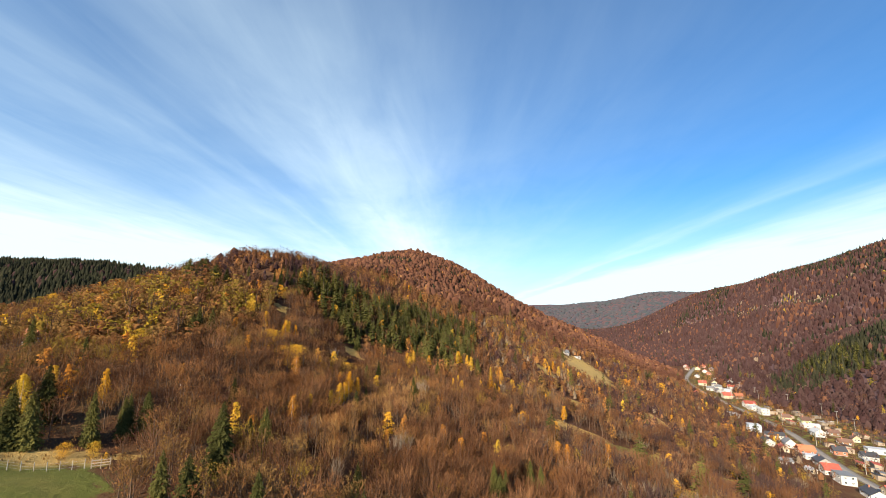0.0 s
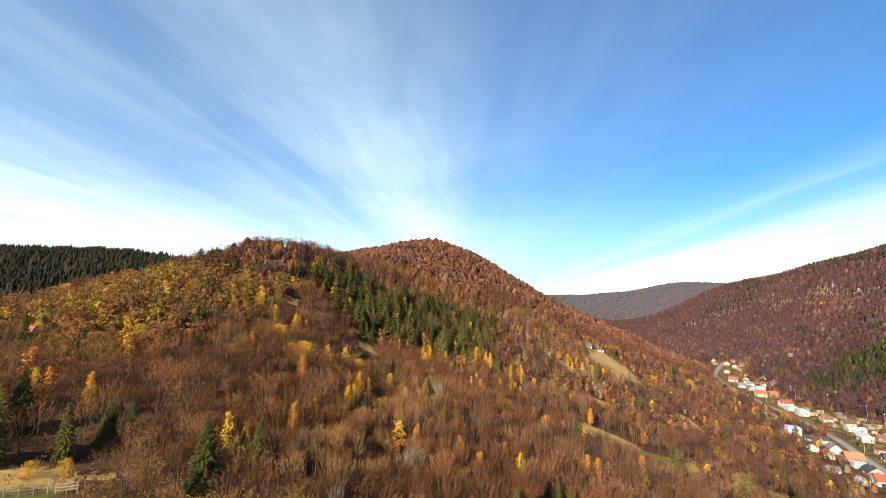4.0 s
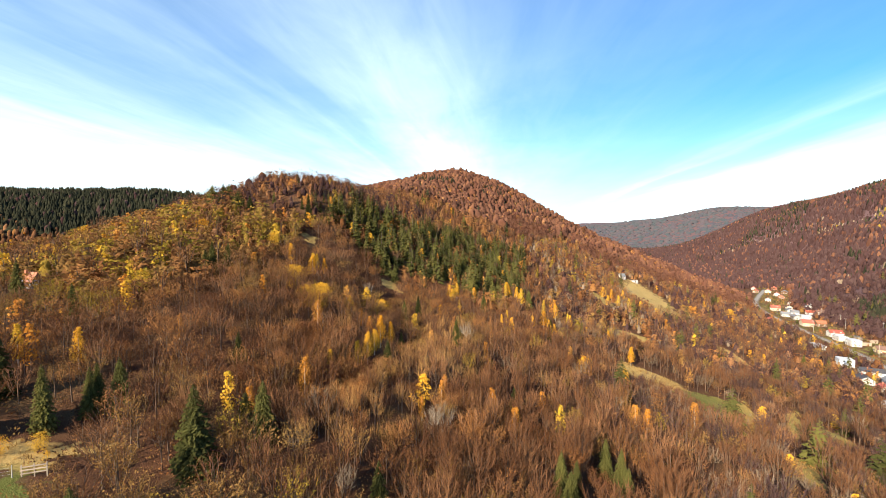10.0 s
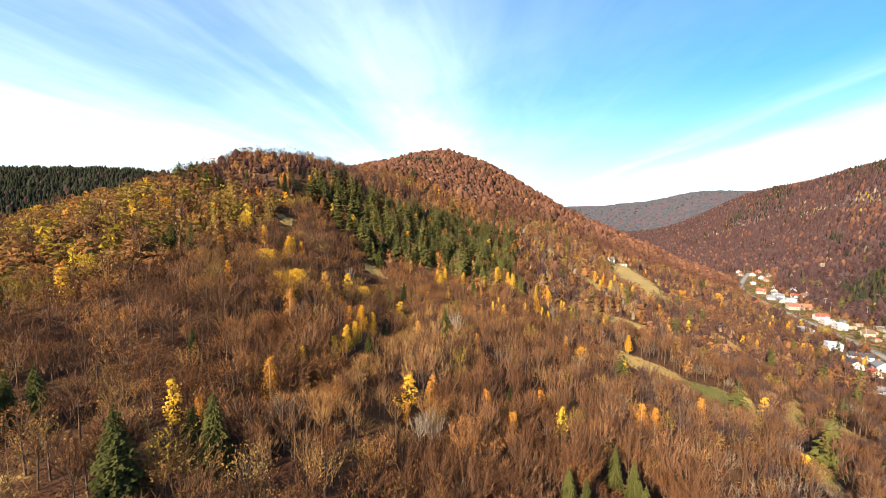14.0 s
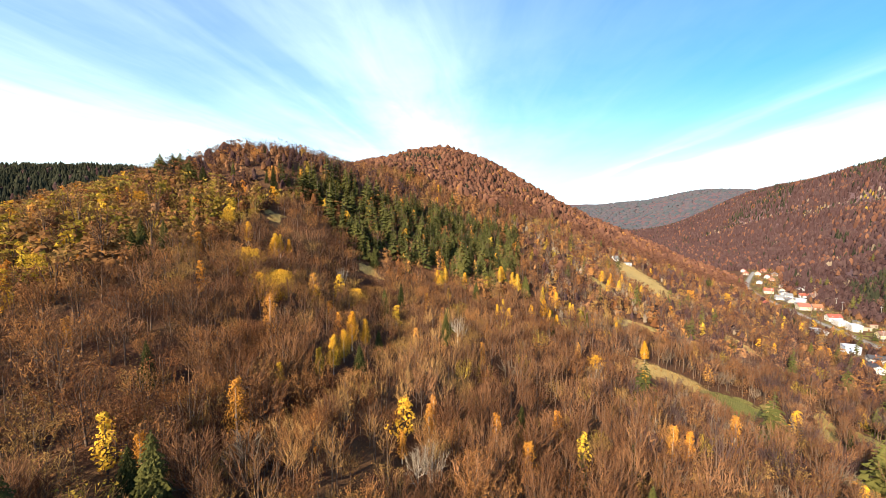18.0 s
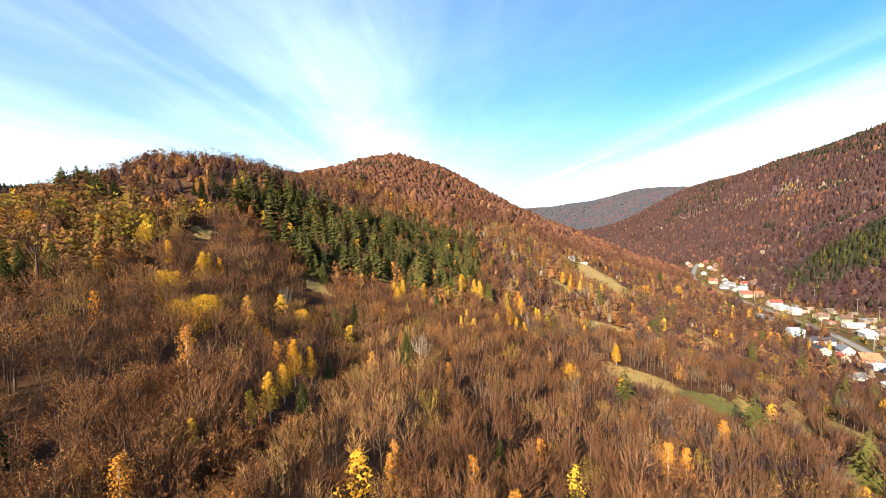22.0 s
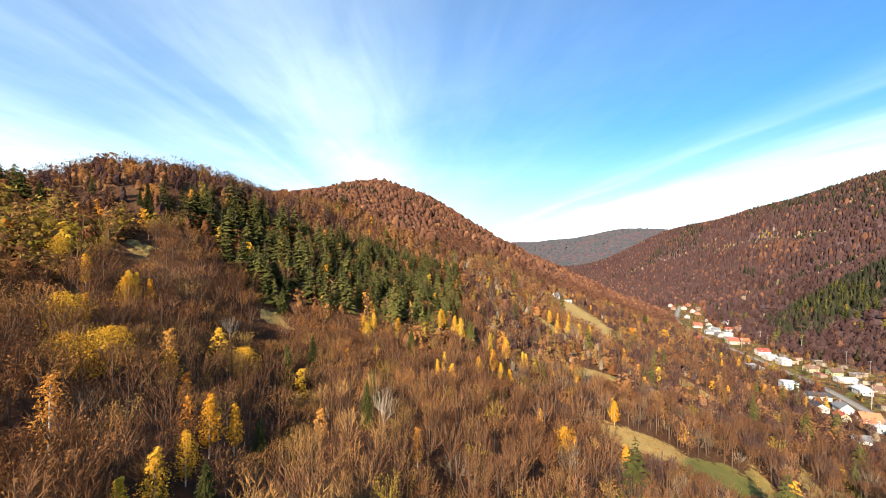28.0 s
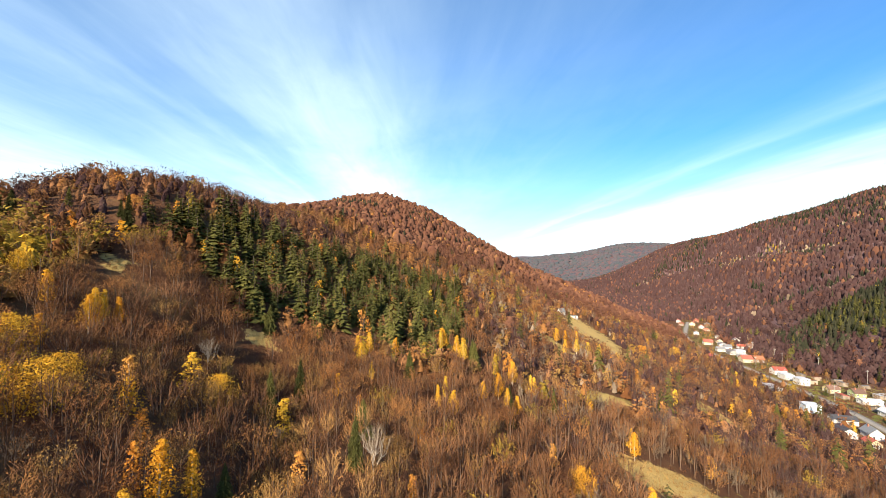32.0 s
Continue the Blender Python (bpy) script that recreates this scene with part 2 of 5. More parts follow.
BARK = material("brown_bark", (0.11, 0.07, 0.045), 0.95, bump=0.6, vary=0.45, scale=2.0)
BIRCH_BARK = material("pale_birch_bark", (0.50, 0.44, 0.36), 0.85, bump=0.3, vary=0.4, scale=2.5)
PINE_BARK = material("grey_spruce_bark", (0.20, 0.14, 0.10), 0.95, bump=0.6, vary=0.4, scale=2.0)
LEAVES = {
    "twig": leaf_material("bare_twigs", [(0.09, 0.042, 0.022), (0.175, 0.081, 0.039), (0.155, 0.074, 0.037), (0.33, 0.166, 0.078)], 0.1, 0.2),
    "tan": leaf_material("tan_sapling_twigs", [(0.25, 0.132, 0.05), (0.37, 0.20, 0.073), (0.45, 0.245, 0.085), (0.42, 0.25, 0.10)], 0.15, 0.25),
    "pale": leaf_material("pale_bare_twigs", [(0.15, 0.108, 0.075), (0.22, 0.165, 0.115), (0.30, 0.23, 0.165)], 0.1, 0.2),
    "russet": leaf_material("russet_leaves", [(0.14, 0.06, 0.027), (0.24, 0.104, 0.04), (0.38, 0.18, 0.062), (0.22, 0.108, 0.045)], 0.25, 0.18),
    "beech": leaf_material("copper_beech_leaves", [(0.085, 0.042, 0.03), (0.15, 0.066, 0.042), (0.13, 0.064, 0.044), (0.20, 0.095, 0.056)], 0.1, 0.34, 0.04),
    "plum": leaf_material("plum_brown_crowns", [(0.046, 0.026, 0.025), (0.071, 0.038, 0.036), (0.066, 0.038, 0.038), (0.092, 0.056, 0.051)], 0.05, 0.12, 0.014),
    "ochre": leaf_material("ochre_leaves", [(0.19, 0.105, 0.038), (0.31, 0.175, 0.056), (0.28, 0.16, 0.055), (0.42, 0.25, 0.08)], 0.25, 0.18),
    "yellow": leaf_material("golden_leaves", [(0.64, 0.31, 0.03), (0.78, 0.43, 0.045), (0.74, 0.44, 0.05), (0.66, 0.46, 0.055)], 0.25, 0.3),
    "orange": leaf_material("orange_leaves", [(0.50, 0.20, 0.035), (0.60, 0.28, 0.045), (0.58, 0.26, 0.07), (0.68, 0.37, 0.08)], 0.25, 0.3),
    "olive": leaf_material("olive_leaves", [(0.18, 0.15, 0.03), (0.34, 0.23, 0.035), (0.38, 0.25, 0.045), (0.24, 0.18, 0.045)], 0.25, 0.18),
    "spruce": leaf_material("spruce_needles", [(0.036, 0.038, 0.014), (0.064, 0.065, 0.021), (0.094, 0.092, 0.028), (0.14, 0.128, 0.036)], 0.1, 0.3),
    # a darker needle colour for the closed crowns of spruces far off
    "dark_spruce": leaf_material("dark_spruce_needles", [(0.017, 0.019, 0.013), (0.027, 0.029, 0.018), (0.035, 0.036, 0.022), (0.052, 0.050, 0.029)], 0.05, 0.1, 0.7),
    # the bluish haze of distance is mixed into this wood's colour
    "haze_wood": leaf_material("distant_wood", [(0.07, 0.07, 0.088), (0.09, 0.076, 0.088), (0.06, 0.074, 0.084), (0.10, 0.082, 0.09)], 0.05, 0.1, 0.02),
}
GROUND = ground_material()


# ---- the lie of the land: heights in metres above the valley floor ----
WEST_CRESTS = [(-118, 258, 115.5), (-98, 272, 114), (-120, 340, 114), (-95, 430, 125), (-75, 560, 146), (-118, 634, 152), (-190, 650, 146), (-51, 706, 181), (58, 640, 128), (120, 640, 92),
               (196, 630, 57), (253, 620, 32), (300, 608, 8), (-150, 250, 104), (-187, 232, 90), (-232, 215, 75), (-320, 200, 64), (-150, 150, 72), (-190, 180, 71)]
WEST_SLOPES = [(-97, 100, 63), (-38, 77, 52), (-8, 85, 46), (6, 106, 42), (-27, 132, 52), (-44, 133, 58), (-74, 134, 68), (-43, 196, 55),
               (-4, 153, 47), (15, 218, 48), (51, 186, 35), (77, 185, 27), (98, 162, 18), (142, 457, 33), (60, 400, 66), (20, 520, 100),
               (110, 110, 22), (127, 150, 13), (160, 250, 9), (190, 330, 5), (220, 480, 16), (-70, 205, 80), (0, 300, 66), (80, 300, 40)]
NEAR_GROUND = [(0, 0, 43), (0, -120, 40), (-52, 45, 57), (-62, 42, 58), (-110, 0, 64), (-260, 0, 68), (90, 0, 20), (150, 0, 3), (100, -150, 20), (-200, -200, 68)]
VALLEY = [(150, 110, 4), (165, 160, 3), (185, 220, 1), (210, 290, 0), (245, 390, 0), (280, 500, 0), (330, 180, 3), (345, 300, 4), (390, 400, 8),
          (330, 420, 0), (420, 540, 5), (380, 620, 0), (480, 765, 0), (580, 1000, 5), (590, 1300, 5), (200, -200, 0), (350, -200, 6), (180, 60, 0)]
EAST_CRESTS = [(973, 900, 243), (960, 1030, 220), (940, 1159, 190), (925, 1300, 173), (862, 1450, 142), (732, 1450, 74), (648, 1400, 38),
               (1000, 700, 264), (1000, 400, 255), (1350, 1000, 140), (518, 480, 62), (700, 700, 118), (760, 1000, 108), (640, 420, 110), (600, 0, 120)]
FAR_LAND = [(1161, 2300, 200), (990, 2600, 150), (680, 2800, 120), (1600, 2300, 190), (900, 1900, 50), (700, 1700, 12), (300, 1500, 60),
            (-650, 600, 138), (-525, 610, 138), (-480, 705, 138), (-410, 620, 124), (-900, 560, 140), (-250, 400, 62), (-300, 520, 85), (100, 900, 70), (-300, 1100, 110),
            (-600, 200, 60), (2600, 3300, 150), (-800, 3300, 120), (-1500, -400, 60), (2600, -400, 60)]
# the village road's middle line
ROAD = [(190, 110), (198, 155), (206, 190), (214, 216), (222, 241), (236, 275), (250, 309), (261, 352), (269, 400), (280, 452), (293, 492), (307, 528), (325, 562),
        (360, 612), (385, 645), (402, 668)]
MARKS = np.array(WEST_CRESTS + WEST_SLOPES + NEAR_GROUND + VALLEY + EAST_CRESTS + FAR_LAND, float)


def bend(d2):
    return d2 * np.log(d2 + 1.0)


def spline(marks):
    """A thin plate laid over the marks."""
    n = len(marks)
    p = np.c_[np.ones(n), marks[:, :2] / 1000]
    k = bend(((marks[:, None, :2] - marks[None, :, :2]) ** 2).sum(-1) / 400)
    a = np.zeros((n + 3, n + 3))
    a[:n, :n], a[:n, n:], a[n:, :n] = k + np.eye(n) * 0.6, p, p.T
    return np.linalg.solve(a, np.r_[marks[:, 2], 0, 0, 0])


BENT = spline(MARKS)


def ground(x, y):
    """Height of the ground at arrays x, y."""
    x, y = np.asarray(x, float), np.asarray(y, float)
    out = np.empty(x.size)
    fx, fy = x.ravel(), y.ravel()
    for s in range(0, x.size, 20000):
        e = slice(s, s + 20000)
        k = bend(((fx[e, None] - MARKS[:, 0]) ** 2 + (fy[e, None] - MARKS[:, 1]) ** 2) / 400)
        out[e] = k @ BENT[:-3] + BENT[-3] + BENT[-2] * fx[e] / 1000 + BENT[-1] * fy[e] / 1000
    out = np.logaddexp(0, out / 2.5) * 2.5 - 1.0
    rough = 1.1 * np.sin(fx * 0.11 + 1.3 * np.sin(fy * 0.05)) * np.sin(fy * 0.083 + 0.7) + 0.5 * np.sin(fx * 0.31 + fy * 0.17) * np.sin(fy * 0.29 - fx * 0.11)
    out += rough * np.clip((out - 3) / 12, 0, 1)
    # spurs and gullies that run down the eastern side of the valley
    along = 0.42 * fx + 0.9 * fy + 25 * np.sin(fx / 130)
    ribs = 15 * np.abs(np.sin(along / 88 + 0.6)) - 9 + 5 * np.sin(along / 31) + 2.5 * np.sin(along / 19 + 1.0)
    out += ribs * np.clip((fx - 390) / 120, 0, 1) * np.clip((out - 12) / 60, 0, 1) * np.clip((235 - out) / 60, 0.25, 1) * np.clip((1700 - fy) / 300, 0.5, 1)
    # a long fold across the eastern side
    off = fx - np.interp(fy, [560, 700, 750, 860, 950, 980, 1115, 1210, 1400], [800, 737, 714, 757, 771, 740, 750, 718, 690])
    fade = np.clip((fy - 520) / 150, 0, 1) * np.clip((1450 - fy) / 200, 0, 1)
    out += fade * (11 * np.exp(-(((off + 62) / 42) ** 2)) - 17 * np.exp(-((off / 40) ** 2)))
    # a gully on the near slope
    line = np.interp(fy, [85, 101, 117, 129, 145, 176, 200], [-36, -32, -28, -23, -21, -24, -34])
    out -= 3.6 * np.exp(-(((fx - line) / 4.5) ** 2)) * np.clip((fy - 80) / 15, 0, 1) * np.clip((205 - fy) / 25, 0, 1)
    out += 1.5 * np.exp(-(((fx - line - 11) / 6) ** 2)) * np.clip((fy - 80) / 15, 0, 1) * np.clip((190 - fy) / 25, 0, 1)
    # grassy ribs with gullies beside them, down the eastern flank
    for ys, xs in (((150, 161, 175, 188, 200), (77, 81, 88, 94, 99)), ((112, 122, 132, 145, 170, 198, 210), (68, 72, 76, 83, 100, 118, 125)), ((165, 175, 190, 205), (120, 122, 124, 127))):
        off = fx - np.interp(fy, ys, xs)
        fade = np.clip((fy - ys[0] + 8) / 12, 0, 1) * np.clip((ys[-1] + 8 - fy) / 12, 0, 1)
        out += fade * (1.3 * np.exp(-((off / 4.5) ** 2)) - 2.2 * np.exp(-(((off - 8.5) / 4.0) ** 2)))
    return out.reshape(x.shape)


# ---- meshes from arrays ----
def mesh_of(name, verts, tris, mats, which=None, tone=None):
    me = bpy.data.meshes.new(name)
    verts, tris = np.asarray(verts, np.float32), np.asarray(tris, np.int32)
    me.vertices.add(len(verts))
    me.vertices.foreach_set("co", verts.ravel())
    me.loops.add(tris.size)
    me.loops.foreach_set("vertex_index", tris.ravel())
    me.polygons.add(len(tris))
    me.polygons.foreach_set("loop_start", np.arange(0, tris.size, 3, dtype=np.int32))
    for m in mats:
        me.materials.append(m)
    if which is not None:
        me.polygons.foreach_set("material_index", np.asarray(which, np.int32))
    if tone is not None:
        me.attributes.new("tone", "FLOAT", "POINT").data.foreach_set("value", np.asarray(tone, np.float32))
    me.update(calc_edges=True)
    return me


def smooth(me):
    me.polygons.foreach_set("use_smooth", np.ones(len(me.polygons), bool))
    return me


# ---- the ground sheet ----
def steps(lo, a, b, hi, fine, grow):
    mid = list(np.arange(a, b + 0.1, fine))
    left, s = [a], fine
    while left[-1] > lo:
        s *= grow
        left.append(left[-1] - s)
    right, s = [b], fine
    while right[-1] < hi:
        s *= grow
        right.append(right[-1] + s)
    return np.array(left[:0:-1] + mid + right[1:])


# open ground: middle, half sizes, turn in degrees, how green
MEADOWS = [(138, 400, 21, 76, -14, 0.08), (60, 184, 13, 8, 10, 0.05), (76, 178, 13, 8.5, 30, 0.9), (-60, 61.8, 12, 8, 28, 1.0), (-65, 72.6, 12.5, 3.6, 30, 0.0), (70, 235, 9, 5, 10, 0.3),
           (-44, 209, 4, 2.6, 0, 0.15), (-77, 200, 5, 2.4, -10, 0.1), (88, 174.5, 2.4, 15, -26, 0.5), (109, 184, 2.2, 17, -33, 0.45), (80, 139, 2.6, 19, -28, 0.6), (123, 182, 3.5, 12, 0, 0.7),
           (133, 267, 5, 16, 0, 0.3), (72, 300, 6, 12, 30, 0.3), (100, 420, 14, 6, 0, 0.2)]


def open_ground(x, y):
    """How open and how green the ground is at x, y."""
    grass, green = np.zeros(np.shape(x)), np.zeros(np.shape(x))
    for mx, my, a, b, turn, g in MEADOWS:
        c, s = math.cos(radians(turn)), math.sin(radians(turn))
        u, v = (x - mx) * c + (y - my) * s, -(x - mx) * s + (y - my) * c
        inside = np.clip(1.5 - np.sqrt((u / a) ** 2 + (v / b) ** 2), 0, 1)
        green = np.where(inside > grass, g, green)
        grass = np.maximum(grass, inside)
    return grass, green


def road_x(y):
    return np.interp(y, [q[1] for q in ROAD], [q[0] for q in ROAD])


def valley_floor(x, y, z):
    return np.clip((3.2 - z) / 2.0, 0, 1) * (x > road_x(y) - 7) * (y < 685) * (x < road_x(y) + np.interp(y, [340, 380, 430, 700], [62, 36, 36, 38]))


# houses: x, y, length, depth, eaves, rise, roof, wall, turn
WEST_ROW = [(202, 219, 10, 8, 5.6, 0, "grey", "white", 0), (206, 231, 9, 8, 3.6, 3.0, "red", "white", 90), (213, 243, 9, 8, 3.6, 2.6, "dark", "grey", 0),
            (216, 253, 9, 6, 3.2, 0, "white", "white", 90), (222, 264, 10, 8, 3.2, 2.8, "orange", "brick", 90), (222, 276, 9, 7, 3.8, 3.0, "grey", "white", 0),
            (210, 266, 7, 6, 3.0, 2.2, "red", "cream", 0), (210, 278, 10, 8, 3.4, 2.4, "dark", "white", 0), (228, 295, 13, 8, 3.2, 1.8, "dark", "white", 90),
            (226, 311, 9, 9, 5.6, 0, "white", "blue", 0), (242, 353, 16, 7, 2.8, 0, "white", "grey", 0)]
EAST_ROW = [(287, 428, 10, 9, 4.0, 3.0, "red", "cream", 90), (299, 429, 9, 8, 3.6, 2.6, "orange", "wood", 90), (281, 390, 11, 8, 4.4, 2.4, "red", "white", 90),
            (275, 377, 10, 8, 4.4, 0, "white", "white", 0), (273, 363, 9, 8, 5.6, 0, "white", "white", 0), (277, 346, 8, 8, 3.4, 2.4, "brown", "yellow", 90),
            (285, 337, 8, 8, 3.4, 2.6, "brown", "green", 90), (277, 323, 13, 7, 3.2, 0.9, "white", "white", 90), (264, 302, 9, 8, 3.8, 3.0, "white", "white", 0)]
EAST_YARDS = [(277, 305, 8, 6, 2.8, 1.8, "brown", "wood", 90), (278, 290, 5, 5, 3.2, 2.2, "brown", "yellow", 0), (242, 264, 8, 7, 3.4, 2.6, "dark", "brick", 90),
              (251, 255, 9, 7, 3.4, 2.2, "dark", "white", 90), (268, 267, 12, 7, 3.6, 0, "white", "white", 90), (258, 245, 11, 8, 3.6, 0, "white", "white", 90)]
FAR_ROW = [(313, 509, 10, 9, 3.8, 3.0, "red", "cream", 90), (323, 501, 9, 8, 3.4, 0.8, "grey", "white", 0), (354, 547, 8, 7, 3.4, 1.6, "brown", "white", 0),
           (355, 521, 7, 7, 3.6, 2.4, "grey", "white", 0), (333, 488, 9, 6, 3.2, 2.0, "red", "white", 90), (300, 460, 11, 8, 3.4, 2.2, "grey", "grey", 0),
           (313, 466, 10, 8, 3.6, 0, "white", "white", 90), (386, 636, 11, 8, 3.6, 2.6, "red", "cream", 0)]
FAR_END = [(401, 627, 10, 8, 3.4, 2.0, "grey", "wood", 0), (383, 662, 8, 7, 3.6, 2.2, "red", "grey", 0), (411, 663, 10, 8, 3.6, 2.4, "red", "brick", 0),
           (263, 437, 9, 6, 3.0, 2.0, "red", "wood", 0), (316, 485, 8, 7, 3.4, 2.2, "grey", "white", 90), (298, 445, 9, 7, 3.4, 0, "white", "grey", 90)]
YARD_ROW = [(376, 595, 9, 8, 3.4, 2.2, "brown", "brick", 0), (300, 474, 9, 8, 3.4, 2.4, "grey", "white", 90), (370, 636, 9, 8, 3.6, 2.2, "red", "wood", 0), (381, 611, 10, 8, 3.6, 2.4, "red", "white", 0),
            (344, 490, 8, 7, 3.2, 2.2, "brown", "wood", 90), (345, 571, 9, 7, 3.2, 1.8, "grey", "white", 0), (265, 284, 9, 6, 2.8, 1.8, "brown", "wood", 90), (199, 202, 10, 8, 3.4, 2.2, "dark", "white", 0),
            (211, 204, 9, 8, 3.4, 2.6, "red", "cream", 90), (196, 231, 7, 5, 2.6, 0.9, "white", "cream", 0), (191, 241, 7, 5, 2.6, 1.6, "grey", "white", 90), (334, 520, 9, 7, 3.2, 2.0, "brown", "cream", 0)]
LOTS = np.array([row[:2] for lot in (WEST_ROW, EAST_ROW, EAST_YARDS, FAR_ROW, FAR_END, YARD_ROW) for row in lot] + [(139, 470), (153, 474), (-125, 128)], float)
FOOT = np.array(ROAD, float)
FOOT = np.concatenate([FOOT[:-1] + (FOOT[1:] - FOOT[:-1]) * u for u in (0.0, 0.2, 0.4, 0.6, 0.8)])


def clear_of(p, marks, gap):
    """Which spots keep that distance from all the marks."""
    return ((p[:, None] - marks[None]) ** 2).sum(-1).min(1) > gap * gap


gx = steps(-2200, -240, 440, 3000, 4.0, 1.07)
gy = steps(-700, -10, 700, 3700, 4.0, 1.07)
GX, GY = np.meshgrid(gx, gy)
GZ = ground(GX, GY)
i = np.arange(len(gy) - 1)[:, None] * len(gx) + np.arange(len(gx) - 1)[None]
quad = np.stack([i, i + 1, i + 1 + len(gx), i + len(gx)], -1).reshape(-1, 4)
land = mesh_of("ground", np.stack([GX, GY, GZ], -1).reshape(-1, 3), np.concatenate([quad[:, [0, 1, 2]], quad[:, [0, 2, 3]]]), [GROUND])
g1, g2 = open_ground(GX, GY)
vf = valley_floor(GX, GY, GZ)
land.attributes.new("grass", "FLOAT", "POINT").data.foreach_set("value", np.maximum(g1, vf * 0.47).astype(np.float32).ravel())
land.attributes.new("green", "FLOAT", "POINT").data.foreach_set("value", np.where(vf * 0.47 > g1, 0.8 + 0.2 * np.sin(GX / 9 + 2 * np.sin(GY / 13)), g2).astype(np.float32).ravel())
# where the ground's colour takes the painted haze: eastern side and far hills
far_land = np.clip((GX - road_x(GY) - 45) / 30, 0, 1) * 0.9 + np.clip((GY - 1500) / 200, 0, 1)
land.attributes.new("haze_tint", "FLOAT", "POINT").data.foreach_set("value", np.clip(far_land, 0, 1).astype(np.float32).ravel())
# needle litter and painted shade below the spruces of the western ridge
land.attributes.new("needle_shade", "FLOAT", "POINT").data.foreach_set("value", (np.clip((-230 - GX) / 40, 0, 1) * np.clip((GY - 380) / 50, 0, 1)).astype(np.float32).ravel())
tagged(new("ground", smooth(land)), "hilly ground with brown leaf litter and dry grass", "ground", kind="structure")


# ---- trees as triangle soups, one metre tall, standing on the origin ----
def unit(v):
    return v / (np.linalg.norm(v, axis=-1, keepdims=True) + 1e-9)


def tube(points, radii, n=4):
    """A tapered stem along points."""
    points = np.asarray(points, float)
    rings = []
    for k, p in enumerate(points):
        d = unit(points[min(k + 1, len(points) - 1)] - points[max(k - 1, 0)])
        side = unit(np.cross(d, (0.31, 0.95, 0.05)))
        other = np.cross(d, side)
        a = np.arange(n) * 2 * np.pi / n
        rings.append(p + radii[k] * (np.cos(a)[:, None] * side + np.sin(a)[:, None] * other))
    tris = []
    for k in range(len(points) - 1):
        for j in range(n):
            a, b = k * n + j, k * n + (j + 1) % n
            tris += [(a, b, b + n), (a, b + n, a + n)]
    return np.concatenate(rings), np.array(tris)


def slivers(rng, base, way, length, width):
    """Thin tapering twigs, one triangle each."""
    side = unit(np.cross(way, rng.normal(size=base.shape)))
    v = np.stack([base - side * width[:, None] / 2, base + side * width[:, None] / 2, base + way * length[:, None]], 1)
    return v.reshape(-1, 3), np.arange(len(base) * 3).reshape(-1, 3)


def flakes(rng, middle, size, out, messy=0.9):
    """Leaf sprays, one ragged triangle each, facing roughly out."""
    n = unit(out + messy * rng.normal(size=middle.shape))
    a = unit(np.cross(n, rng.normal(size=middle.shape)))
    b = np.cross(n, a)
    s = size[:, None]
    v = np.stack([middle - a * s * 0.62 - b * s * 0.35, middle + a * s * 0.6 - b * s * rng.uniform(0.1, 0.5, (len(s), 1)), middle + b * s * 0.75], 1)
    return v.reshape(-1, 3), np.arange(len(middle) * 3).reshape(-1, 3)


def joined(pieces):
    """(verts, tris, material index) from several such pieces."""
    verts, tris, which, n = [], [], [], 0
    for (v, t), w in pieces:
        verts.append(v)
        tris.append(t + n)
        which.append(np.full(len(t), w))
        n += len(v)
    return np.concatenate(verts), np.concatenate(tris), np.concatenate(which)


def broom_tree(rng, limbs=10, twigs=22, spread=0.24, low=0.22, fat=1.0, bent=False):
    """A leafless tree of the close wood: steep limbs that fan out into a dome of fine upright twigs."""
    lean = rng.normal(0, 0.02, 2)
    wood = [(tube([(0, 0, -0.04), (*lean * 0.6, 0.4), (*lean, 0.86)], [0.014 * fat, 0.010 * fat, 0.002], 4), 0)]
    fine = []
    for k in range(limbs):
        a = 2.4 * k + rng.uniform(-0.4, 0.4)
        rise = rng.uniform(low, 0.55)
        out = spread * math.sqrt((k + 0.5) / limbs) * rng.uniform(0.8, 1.1)
        top = 0.62 + 0.33 * math.sqrt(max(0.0, 1 - (out / spread / 1.12) ** 2)) + rng.uniform(-0.05, 0.03)
        p0, p2 = np.array([*lean * rise, rise]), np.array([math.cos(a) * out, math.sin(a) * out, top])
        p1 = p0 * 0.45 + p2 * 0.55 + np.array([math.cos(a), math.sin(a), -0.6]) * out * 0.28
        fine.append((tube([p0, p1, p2] if bent else [p0 * 0.4 + p1 * 0.6, p2], [0.006 * fat, 0.0042 * fat, 0.0015] if bent else [0.005 * fat, 0.0015], 3), 0))
        u = rng.uniform(0.2, 1.0, twigs)[:, None] ** 0.8
        base = (1 - u) ** 2 * p0 + 2 * u * (1 - u) * p1 + u**2 * p2
        way = unit(np.c_[np.cos(a) * 0.45 + rng.normal(0, 0.5, twigs), np.sin(a) * 0.45 + rng.normal(0, 0.5, twigs), rng.uniform(0.5, 1.7, twigs)])
        fine.append((slivers(rng, base, way, rng.uniform(0.07, 0.2, twigs), rng.uniform(0.005, 0.0105, twigs) * fat), 1))
    return joined(wood), joined(fine)


